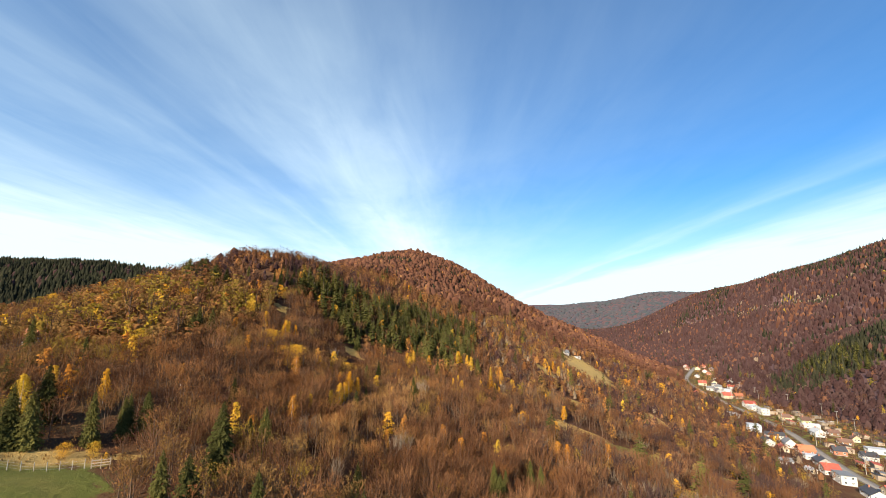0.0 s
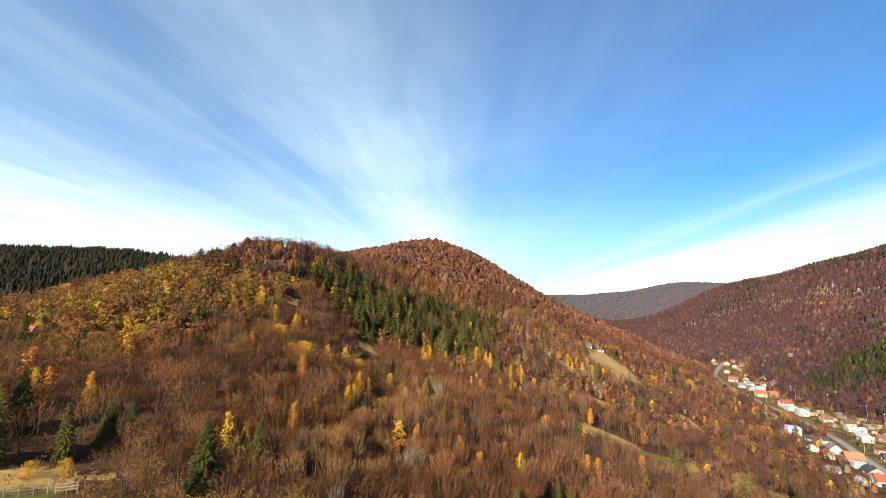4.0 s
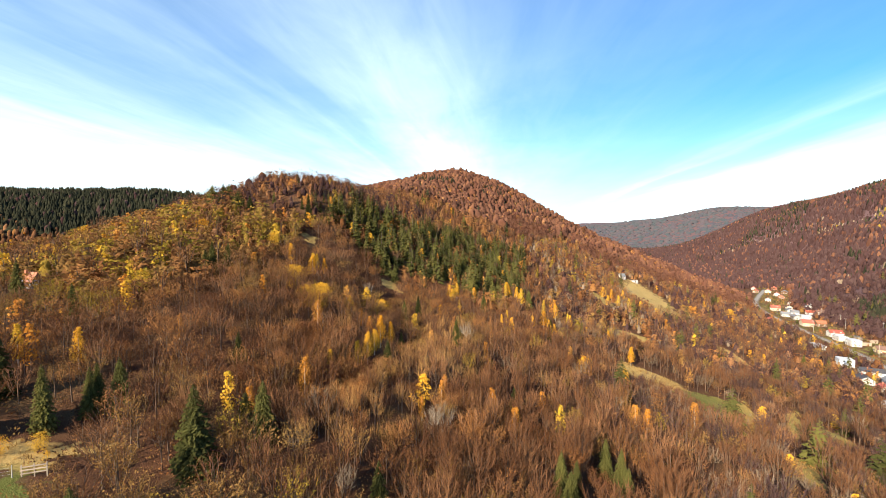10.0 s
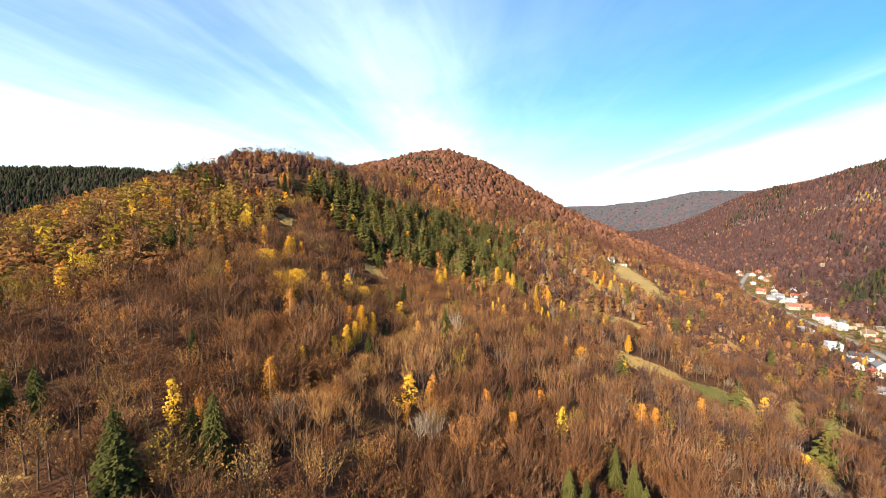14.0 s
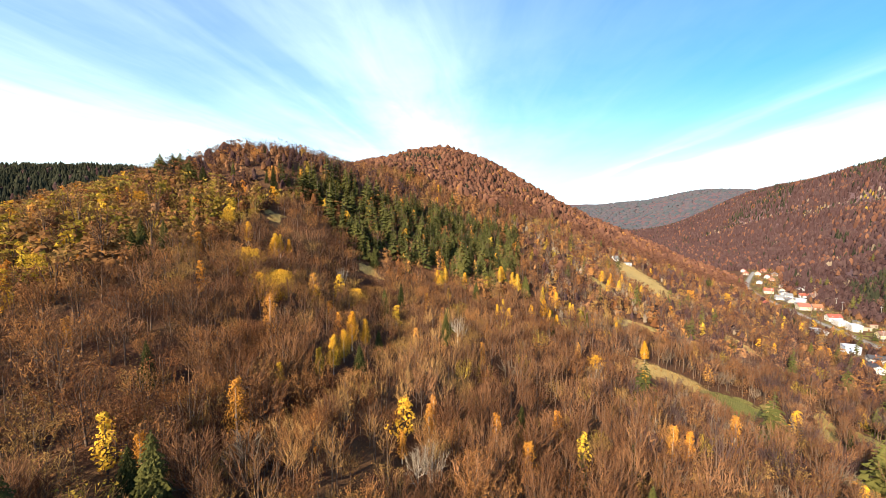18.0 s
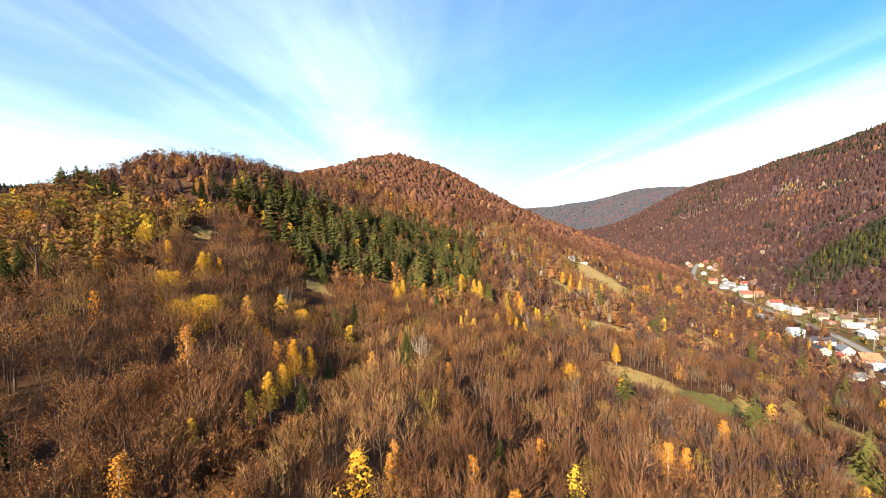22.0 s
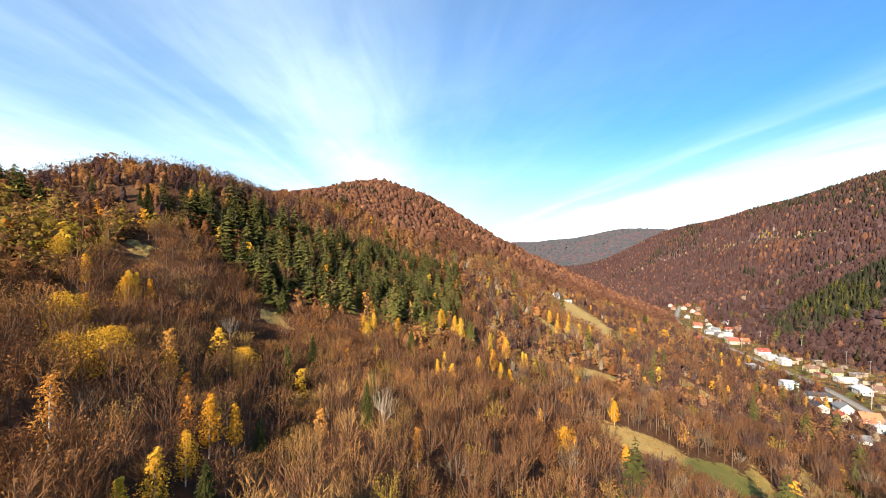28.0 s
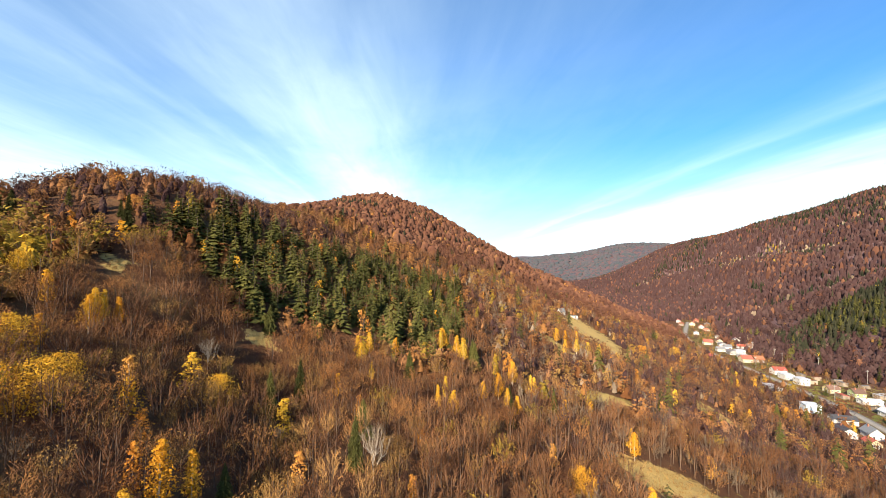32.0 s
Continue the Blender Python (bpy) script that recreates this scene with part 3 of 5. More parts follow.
def thin_leafed(rng, limbs, twigs, leaves, spread, low, fat, leaf):
    """A tree of the close wood that still holds small leaves at the ends of its twigs."""
    stem, (v, t, w) = broom_tree(rng, limbs, twigs, spread, low, fat)
    ends = v[t[w == 1]][:, 2]
    at = ends[rng.integers(0, len(ends), leaves)] + rng.normal(0, 0.022, (leaves, 3))
    fv, ft = flakes(rng, at, leaf * rng.uniform(0.6, 1.4, leaves), at - np.array([0, 0, 0.4]), 0.5)
    return stem, (np.concatenate([v, fv]), np.concatenate([t, ft + len(v)]), np.concatenate([w, np.ones(leaves, int)]))


def leafy_tree(rng, flake_count=240, size=0.07, radius=0.3, bottom=0.28, clumps=9, fat=1.0, narrow=0.0, messy=0.5):
    """A tree in leaf: stem, limbs, and clumps of leaf sprays with gaps between them."""
    wood = [(tube([(0, 0, -0.04), (0.004, -0.003, 0.45), (0, 0, 0.9)], [0.016 * fat, 0.011 * fat, 0.003], 4), 0)]
    fine = []
    per = max(1, flake_count // clumps)
    for k in range(clumps):
        h = bottom + (0.97 - bottom) * (k + 0.5) / clumps
        f = (h - bottom) / (1 - bottom)
        wide = radius * (1.15 - narrow * f) * math.sqrt(max(0.08, 1 - (2 * f - 0.85) ** 2 * 0.85)) if not narrow else radius * max(0.2, (1 - f * narrow)) * min(1, 0.4 + 3 * f)
        a, d = k * 2.4 + rng.uniform(-0.5, 0.5), wide * (rng.uniform(0.15, 0.5) if narrow else rng.uniform(0.35, 0.75))
        c = np.array([math.cos(a) * d, math.sin(a) * d, h])
        if k % 2 == 0:
            fine.append((tube([(0, 0, max(0.1, h - 0.18)), c], [0.006 * fat, 0.002], 3), 0))
        dirs = unit(rng.normal(size=(per, 3)))
        r = wide * (0.85 if narrow else 0.66) * rng.uniform(0.35, 1.08, per)[:, None]
        mid = c + dirs * r * np.array([1, 1, 0.75])
        fine.append((flakes(rng, mid, size * rng.uniform(0.6, 1.4, per), dirs + np.array([0, 0, 0.4]), messy), 1))
    return joined(wood), joined(fine)


def spruce_tree(rng, whorls=15, arms=9, radius=0.2, bottom=0.08, sprays=2, broad=0.3):
    """A spruce: stem and whorls of drooping boughs, each a chain of ragged sprays."""
    wood = [(tube([(0, 0, -0.04), (0, 0, 0.98)], [0.016, 0.002], 5), 0)]
    verts = []
    for k in range(whorls):
        f = k / (whorls - 1)
        for j in range(max(3, int(arms * (1 - 0.5 * f)))):
            z = bottom + (0.97 - bottom) * f**0.9 + rng.uniform(-0.5, 0.5) / whorls
            a = 2 * np.pi * (j + rng.uniform(-0.4, 0.4)) / max(3, int(arms * (1 - 0.5 * f))) + k * 0.7
            r = radius * (1 - f) ** 0.72 * rng.uniform(0.62, 1.15) + 0.012
            out = np.array([math.cos(a), math.sin(a), 0])
            side = np.array([-math.sin(a), math.cos(a), 0])
            droop = r * rng.uniform(0.25, 0.6)
            for n in range(sprays):
                u0, u1 = n / sprays, min(1.08, (n + 1.25) / sprays)
                q0 = out * r * u0 + np.array([0, 0, z - droop * u0**1.5])
                q1 = out * r * u1 + np.array([0, 0, z - droop * u1**1.5 + rng.uniform(-0.006, 0.006)])
                w = (r * broad * (1.15 - 0.6 * u0) + 0.008) * rng.uniform(0.7, 1.3)
                hang = np.array([0, 0, (0.02 + 0.10 * r) * rng.uniform(0.3, 1.2)])
                sgn = 1 if (n + j) % 2 else -1
                verts += [q0, q1, (q0 + q1) / 2 + side * w * sgn - hang * 0.6]
                verts += [q0 + side * w * 0.3 * sgn, q1, (q0 + q1) / 2 - side * w * sgn - hang]
    v = np.array(verts)
    return joined(wood), (v, np.arange(len(v)).reshape(-1, 3), np.ones(len(v) // 3, int))


def full_bush(rng, limbs=7, twigs=120, sprays=70, spread=0.42, base=0.06, fat=1.0, leaf=1.0):
    """A leafless round tree or bush: limbs, a shell of fine twigs and small sprays of twig ends."""
    lobes = unit(rng.normal(size=(6, 3))) * np.array([1, 1, 0.5]) + np.array([0, 0, 0.35])

    def shell(n, low):
        d = unit(rng.normal(size=(n, 3)) + np.array([0, 0, 0.22]))
        lump = 0.78 + 0.3 * np.clip((d @ unit(lobes).T).max(1), 0, 1) ** 4
        r = rng.uniform(low, 1.0, n) * lump
        return d, np.c_[d[:, 0] * r * spread, d[:, 1] * r * spread, base + 0.42 + d[:, 2] * r * (0.52 - base * 0.5)]

    wood = [(tube([(0, 0, -0.04), (0, 0, 0.3), (0.01, 0, 0.6)], [0.015 * fat, 0.011 * fat, 0.004], 4), 0)]
    fine = []
    _, ends = shell(limbs, 0.7)
    for q in ends:
        fine.append((tube([(0, 0, rng.uniform(0.04, 0.2)), q], [0.007 * fat, 0.002], 3), 0))
    d, q = shell(twigs, 0.45)
    q[:, 2] = np.maximum(q[:, 2], 0.03)
    way = unit(d + rng.normal(0, 0.45, d.shape) + np.array([0, 0, 0.5]))
    fine.append((slivers(rng, q, way, rng.uniform(0.08, 0.19, twigs), rng.uniform(0.007, 0.014, twigs) * fat), 1))
    d, q = shell(sprays, 0.75)
    q[:, 2] = np.maximum(q[:, 2], 0.05)
    fine.append((flakes(rng, q, leaf * rng.uniform(0.02, 0.042, sprays), d + np.array([0, 0, 0.2]), 0.42), 1))
    return joined(wood), joined(fine)


def mound(rng, n=6, rings=2, radius=0.42, low=0.2):
    """The closed lumpy crown of a tree far off."""
    levels = np.linspace(0.0, 1.02, rings)
    v = []
    for k, e in enumerate(levels):
        for j in range(n):
            a = 2 * np.pi * (j + 0.5 * k + rng.uniform(-0.25, 0.25)) / n
            r = radius * math.cos(e) * rng.uniform(0.75, 1.2)
            v.append((r * math.cos(a), r * math.sin(a), low + (1 - low) * 0.92 * math.sin(e) * rng.uniform(0.8, 1.15) + rng.uniform(-0.05, 0.05)))
    v.append((rng.uniform(-0.1, 0.1) * radius, rng.uniform(-0.1, 0.1) * radius, 0.96))
    t = []
    for k in range(rings - 1):
        for j in range(n):
            a, b = k * n + j, k * n + (j + 1) % n
            t += [(a, b, b + n), (a, b + n, a + n)]
    for j in range(n):
        t.append(((rings - 1) * n + j, (rings - 1) * n + (j + 1) % n, rings * n))
    return np.array(v), np.array(t), np.ones(len(t), int)


def filled(rng, tree, n=8, rings=4, radius=0.3, tall=0.8):
    """The tree with a dense heart of twigs that shades itself."""
    (v1, t1, w1), (v2, t2, w2) = tree
    v, t, w = mound(rng, n, rings, radius, 0.12)
    v = v * np.array([1, 1, tall])
    return (v1, t1, w1), (np.concatenate([v2, v]), np.concatenate([t2, t + len(v2)]), np.concatenate([w2, w]))


def shaggy(rng, tree, count=14, size=0.12, radius=0.44):
    """The same crown with loose sprays standing out of it."""
    v, t, w = tree
    d = unit(rng.normal(size=(count, 3)) + np.array([0, 0, 0.7]))
    fv, ft = flakes(rng, d * np.array([radius, radius, 0.62]) + np.array([0, 0, 0.3]), size * rng.uniform(0.6, 1.4, count), d, 0.6)
    return np.concatenate([v, fv]), np.concatenate([t, ft + len(v)]), np.concatenate([w, np.ones(count, int)])


def far_spruce(rng, tiers=4, n=5, radius=0.2):
    """A spruce far off: ragged skirts of boughs, one above the other."""
    v, t = [], []
    for k in range(tiers):
        f = k / tiers
        z0, z1, r = 0.05 + 0.8 * f, min(1.0, 0.05 + 0.8 * f + 0.42), radius * (1 - f) ** 0.85
        s = len(v)
        for j in range(n):
            a = 2 * np.pi * (j + 0.5 * k + rng.uniform(-0.3, 0.3)) / n
            q = r * rng.uniform(0.65, 1.25)
            v.append((q * math.cos(a), q * math.sin(a), z0 + rng.uniform(-0.06, 0.05)))
        v.append((0, 0, z1))
        t += [(s + j, s + (j + 1) % n, s + n) for j in range(n)]
    return np.array(v), np.array(t), np.ones(len(t), int)


def whole(tree):
    """Stem and crown in one soup."""
    (v1, t1, w1), (v2, t2, w2) = tree
    return np.concatenate([v1, v2]), np.concatenate([t1, t2 + len(v1)]), np.concatenate([w1, w2])


def wood_stuff(name, label, kind, protos, spots, heights, widths, seed, category="trees", bark=None):
    """Many trees in one mesh: copies of the protos, turned, scaled and toned."""
    if not len(spots):
        return None
    rng = np.random.default_rng(seed)
    pick = rng.integers(0, len(protos), len(spots))
    turn = rng.uniform(0, 2 * np.pi, len(spots))
    tone = np.clip(rng.beta(1.6, 1.6, len(spots)), 0.0, 0.98)
    z = ground(spots[:, 0], spots[:, 1])
    vs, ts, ws, tn, n = [], [], [], [], 0
    for p, (v, t, w) in enumerate(protos):
        at = np.nonzero(pick == p)[0]
        if not len(at):
            continue
        c, s = np.cos(turn[at])[:, None], np.sin(turn[at])[:, None]
        sx, sz = (heights[at] * widths[at])[:, None], heights[at][:, None]
        x = (v[:, 0] * c - v[:, 1] * s) * sx + spots[at, 0][:, None]
        y = (v[:, 0] * s + v[:, 1] * c) * sx + spots[at, 1][:, None]
        h = v[:, 2] * sz + z[at][:, None]
        vs.append(np.stack([x, y, h], -1).reshape(-1, 3))
        ts.append((t[None] + (np.arange(len(at)) * len(v))[:, None, None] + n).reshape(-1, 3))
        ws.append(np.tile(w, len(at)))
        tn.append(np.repeat(tone[at], len(v)))
        n += len(at) * len(v)
    me = mesh_of(name, np.concatenate(vs), np.concatenate(ts), [bark or BARK, LEAVES[kind]], np.concatenate(ws), np.concatenate(tn))
    return tagged(new(name, me), label, category, kind="stuff")


def scatter(x0, x1, y0, y1, cell, seed):
    """One spot in each cell of a grid, shaken about."""
    rng = np.random.default_rng(seed)
    X, Y = np.meshgrid(np.arange(x0, x1, cell), np.arange(y0, y1, cell))
    p = np.stack([X.ravel(), Y.ravel()], -1) + rng.uniform(-0.55, 0.55, (X.size, 2)) * cell
    return p, rng


def swell(x, y, size, turn=0.0):
    """A slow wave over the plan, about -1 to 1, for drifts of one kind of tree."""
    return 0.5 * (np.sin(x / size + 1.7 * np.sin(y / size / 1.6 + turn)) + np.sin(y / size / 0.8 + 1.3 * np.sin(x / size / 1.3 + 2 * turn)))


# ---- trees that stand out on the slope: x, y, height ----
GOLDEN = [(-34.6, 114.8, 8), (-30.1, 140.3, 9), (-30.0, 134.1, 7), (-27.8, 143.1, 8), (14.1, 229.5, 9), (9.8, 235.9, 8), (-31.8, 124.9, 7), (-14.2, 219.0, 8), (-17.6, 217.8, 7), (-65.9, 166.1, 7), (-63.4, 182.0, 8), (-67.1, 180.2, 8), (8.3, 201.9, 7), (26.1, 222.8, 8), (31.2, 219.8, 8), (35.8, 215.7, 7), (26.0, 204.5, 6), (56.2, 194.2, 6), (33.6, 165.4, 6), (-30.2, 128.1, 8), (-66.2, 177.6, 8), (-66.1, 181.4, 8), (-75.0, 178.3, 8), (74.2, 300.5, 8), (81.5, 307.5, 8), (91.9, 317.7, 8), (-78.8, 80.8, 9), (-83.2, 91.8, 8), (-74.0, 94.3, 8), (44.4, 164.8, 6)]
MORE_GOLDEN = [(9.0, 233.9, 8), (16.3, 228.2, 9), (24.5, 209.6, 8), (36.7, 214.7, 7), (27.3, 198.7, 6), (9.6, 192.7, 7), (5.8, 195.0, 7), (-16.0, 214.3, 7), (-6.3, 223.1, 7), (50.9, 206.3, 6), (54.4, 188.9, 7), (19.2, 205.5, 6), (-12.0, 204.7, 6), (72.9, 284.8, 8), (88.1, 293.7, 8), (98.0, 302.4, 8), (80.4, 289.4, 8), (193.2, 291.7, 7), (147.5, 262.2, 7), (205.1, 279.3, 6), (212.8, 275.7, 6), (211.8, 346.5, 7), (204.5, 438.3, 7)]
BROAD_GOLDEN = [(-53.7, 155.6, 7), (-55.4, 148.4, 7), (-64.2, 158.6, 8), (-52.1, 150.5, 8), (-66.8, 161.1, 7), (-38.7, 174.1, 7), (-202.3, 215.7, 8), (-152.1, 156.0, 8), (216.3, 418.2, 9), (32.2, 168.0, 6), (-92.2, 128.3, 7), (-110.0, 176.5, 7), (-83.9, 181.9, 6), (-63.1, 73.5, 2.5), (-60.0, 76.1, 2.8)]
ORANGE = [(-9.8, 114.1, 7), (5.5, 110.7, 8), (1.0, 115.2, 8), (-35.6, 103.9, 10), (-0.5, 148.4, 7), (34.9, 128.0, 7), (37.2, 126.8, 7), (55.3, 142.7, 8), (-67.2, 110.6, 6), (-40.7, 93.4, 6), (-13.0, 107.5, 5), (-12.9, 185.4, 6), (-9.3, 116.3, 7), (1.1, 175.2, 6), (-46.8, 160.1, 9), (-45.5, 133.3, 10), (31.2, 221.4, 8), (-10.3, 257.9, 8), (-26.6, 246.1, 7), (-35.2, 251.6, 7)]
ORANGE_CROWNS = [(-104.1, 238.8, 6), (-89.1, 224.6, 6), (-113.0, 217.6, 4), (166.8, 381.6, 9)]
SPRUCES = [(-52.3, 108.6, 7), (-39.5, 90.4, 7), (-32.0, 183.3, 10), (-28.4, 194.2, 11), (-10.6, 174.2, 8), (-25.3, 129.3, 9), (-25.5, 146.8, 7), (6.3, 125.8, 6), (15.1, 116.7, 6), (-86.6, 149.1, 11), (-86.8, 146.2, 9), (19.7, 229.9, 8), (27.0, 206.4, 6), (190.0, 294.1, 8), (104.0, 170.3, 8), (-39.1, 78.1, 12), (-35.9, 89.4, 11), (-62.5, 86.9, 8), (12.3, 97.1, 8), (12.9, 91.9, 8), (22.5, 107.8, 8), (24.2, 104.0, 8), (23.1, 96.9, 8)]
MORE_SPRUCES = [(-110.2, 113.0, 13), (-93.4, 110.8, 10), (-60.0, 88.4, 9), (-62.4, 85.5, 8), (-38.3, 60.9, 10), (-33.5, 59.1, 11), (-25.6, 62.9, 9), (-15.1, 82.6, 7), (12.2, 96.2, 8), (14.8, 96.9, 7), (23.7, 100.3, 7), (-85.2, 155.0, 10), (-10.0, 158.6, 9), (-1.6, 210.2, 8), (19.8, 225.7, 9), (40.0, 206.3, 7), (24.6, 194.2, 8), (-42.6, 213.8, 8), (-90.2, 220.7, 6), (-103.0, 217.8, 6), (-108.6, 206.6, 7), (-84.7, 215.7, 12), (-72.5, 73.0, 11), (-70.0, 74.0, 10), (-64.4, 80.2, 10), (-77.0, 83.9, 11)]
CREST_PINES = [(-133.9, 216.5, 11), (-125.8, 213.1, 11), (-127.5, 219.7, 10), (-114.9, 207.7, 8.6)]
PALE = [(-8.4, 103.2, 8), (-10.1, 102.9, 7), (-6.6, 155.7, 9), (-47.9, 188.6, 8)]
SINGLE_SPRUCES = np.array([(x, y - 2.2) for x, y, h in SPRUCES + MORE_SPRUCES + CREST_PINES], float)
SINGLE_BROADLEAVES = np.array([(x, y - 0.8) for x, y, h in GOLDEN + MORE_GOLDEN + BROAD_GOLDEN + ORANGE + PALE], float)


# ---- the woods ----
def within(x, y, ring):
    """Which of the spots lie inside the ring of corners."""
    inside = np.zeros(len(x), bool)
    for (ax, ay), (bx, by) in zip(ring, ring[1:] + ring[:1]):
        crosses = (ay > y) != (by > y)
        inside ^= crosses & (x < (bx - ax) * (y - ay) / (by - ay + 1e-12) + ax)
    return inside


SPRUCE_STAND = [(-86, 222), (-54, 215), (-42, 212), (-20, 224), (2, 219), (20, 250), (24, 300), (28, 348), (0, 332), (-27, 318), (-45, 276), (-70, 262), (-88, 242)]
RIDGE_SPRUCES = [(-150, 600), (-60, 560), (-40, 600), (-100, 650), (-200, 660)]
EAST_BELT = [(640, 520), (535, 512), (501, 528), (460, 536), (410, 530), (345, 440), (391, 445), (431, 450), (465, 445), (600, 410)]
KINDS = ("twig", "russet", "beech", "plum", "ochre", "yellow", "orange", "olive", "spruce", "pale", "tan")


def species(x, y, z, rng):
    """The kind of tree at each spot, as an index into KINDS."""
    n = len(x)
    w = np.zeros((n, len(KINDS)))
    drift, other = swell(x, y, 17.0), swell(x, y, 31.0, 1.1)
    w[:] = (0.80, 0.12, 0.0, 0.0, 0.07, 0.004, 0.006, 0.012, 0.004, 0.010, 0)
    w[:, 0] *= np.clip(1 + 0.7 * other, 0.15, 2)
    w[:, 1] *= np.clip(1 + 0.9 * drift, 0.1, 2)
    w[:, 4] *= np.clip(1 - 1.1 * drift, 0.1, 2.4)
    near = (x + 12 * swell(x, y, 12.0, 3.0) < -6) & (y < 225)
    w[near] = (0.44, 0.28, 0.0, 0.0, 0.21, 0.006, 0.008, 0.04, 0.004, 0.008, 0)
    w[near, 1] *= np.clip(1 + 0.9 * drift, 0.1, 2)[near]
    w[near, 4] *= np.clip(1 - 0.9 * drift, 0.1, 2)[near]
    bank = x - np.interp(y, [85, 101, 117, 129, 145, 176, 200], [-36, -32, -28, -23, -21, -24, -34])
    sapling = (bank > 3) & (bank < 21 + 6 * drift) & (y > 84) & (y < 172)
    w[sapling] = (0.22, 0.05, 0.0, 0.0, 0.05, 0.004, 0.006, 0.01, 0.0, 0.03, 0.63)
    spur = (x < -88 + 0.12 * (y - 100)) & (y < 262)
    w[spur] = (0.24, 0.12, 0.0, 0.0, 0.42, 0.03, 0.02, 0.14, 0.015, 0.0, 0)
    upper = (y > 225) & (x < 10) & (z > 72)
    w[upper] = (0.77, 0.14, 0.0, 0.0, 0.07, 0.004, 0.003, 0.01, 0.02, 0.0, 0)
    crest = (y < 340) & (z > 92)
    w[crest] = (0.5, 0.05, 0.0, 0.40, 0.02, 0.0, 0.0, 0.01, 0.03, 0.0, 0)
    low = (x > 28) & (y < 330)
    w[low] = (0.50, 0.09, 0.0, 0.12, 0.10, 0.006, 0.012, 0.015, 0.008, 0.12, 0.04)
    flank = (y > 300) & (x > 25)
    w[flank] = (0.30, 0.14, 0.03, 0.09, 0.18, 0.006, 0.010, 0.025, 0.012, 0.13, 0.09)
    foot = (x > 92) & (y < 480) & (z < 30 + 6 * drift)
    w[foot] = (0.50, 0.06, 0.0, 0.30, 0.05, 0.004, 0.008, 0.012, 0.02, 0.06, 0)
    high = ((y > 400) & (z > 78 - 0.12 * (x - 40))) | ((y > 505) & (x > 110))
    w[high] = (0.08, 0.2, 0.68, 0.0, 0.03, 0.004, 0.006, 0.0, 0.012, 0.0, 0)
    w[within(x, y, SPRUCE_STAND)] = (0.22, 0.08, 0.0, 0.0, 0.07, 0.03, 0.05, 0.02, 0.53, 0.0, 0)
    w[within(x, y, RIDGE_SPRUCES)] = (0.1, 0.1, 0.2, 0, 0.05, 0, 0, 0, 0.55, 0, 0)
    east = (x > road_x(y) + 40) | ((y > 672) & (x > 250))
    w[east] = (0.0, 0.0, 0.06, 0.92, 0.001, 0.0, 0.0, 0.001, 0.018, 0.0, 0)
    w[east & (z > 165 + 20 * other)] = (0.0, 0.0, 0.08, 0.64, 0.004, 0, 0, 0.004, 0.25, 0, 0)
    gully = east & (np.abs(np.sin((0.42 * x + 0.9 * y + 25 * np.sin(x / 130)) / 88 + 0.6)) < 0.15) & (swell(x, y, 70.0, 1.0) > -0.35) & (z > 20)
    w[gully] = (0.0, 0.0, 0.04, 0.50, 0.015, 0.0, 0.0, 0.01, 0.32, 0.10, 0)
    belt = within(x + 6 * drift, y + 10 * other, EAST_BELT)
    w[belt] = (0.0, 0.0, 0.0, 0.09, 0.02, 0.0, 0.0, 0.03, 0.75, 0.0, 0)
    groves = east & (swell(x, y, 60.0, 2.0) > 0.5) & (z > 40)
    w[groves] = (0.0, 0.0, 0.06, 0.50, 0.008, 0, 0, 0.008, 0.42, 0, 0)
    gold = east & (swell(x, y, 75.0, 4.0) > 0.8) & (z > 60)
    w[gold] = (0.0, 0.0, 0.30, 0.62, 0.008, 0.0, 0.0, 0.01, 0.04, 0, 0)
    comb = east & (np.abs(x - np.interp(y, [700, 750, 860, 950, 980, 1115, 1210], [737, 714, 757, 771, 725, 750, 718]) + 14 * drift) < 20) & (y > 690) & (y < 1230)
    w[comb] = (0.0, 0.03, 0.04, 0.40, 0.04, 0.0, 0.0, 0.04, 0.18, 0.25, 0)
    w[east & (z < 16) & (y < 640)] = (0.02, 0.0, 0.02, 0.86, 0.004, 0.001, 0.001, 0.003, 0.04, 0.03, 0)
    w /= w.sum(1, keepdims=True)
    return (rng.uniform(size=n)[:, None] > np.cumsum(w, 1)).sum(1).clip(0, len(KINDS) - 1)


def crown_only(tree):
    """The leaves of a tree without its wood, for trees far off."""
    v, t, w = tree
    v = v[t[w == 1]].reshape(-1, 3)
    return v, np.arange(len(v)).reshape(-1, 3), np.ones(len(v) // 3, int)


rng = np.random.default_rng(11)
NEAR = {
    "twig": [whole(broom_tree(rng, 11, 22, s, l, 1.0)) for s, l in ((0.2, 0.25), (0.25, 0.2), (0.3, 0.15), (0.17, 0.35))],
    "bush": [whole(broom_tree(rng, 13, 22, s, l, 1.15)) for s, l in ((0.36, 0.1), (0.44, 0.08), (0.3, 0.12), (0.4, 0.15))],
    "russet": [whole(thin_leafed(rng, 11, 13, 190, s, 0.12, 1.0, 0.028)) for s in (0.3, 0.36, 0.24)],
    "ochre": [whole(thin_leafed(rng, 11, 12, 200, s, 0.1, 1.0, 0.028)) for s in (0.32, 0.27, 0.38)],
    "yellow": [whole(leafy_tree(rng, 300, 0.042, r, 0.2, 12, narrow=0.75)) for r in (0.24, 0.32)],
    "spruce": [whole(spruce_tree(rng, 14, 8, r, 0.06, 2)) for r in (0.22, 0.27)],
}
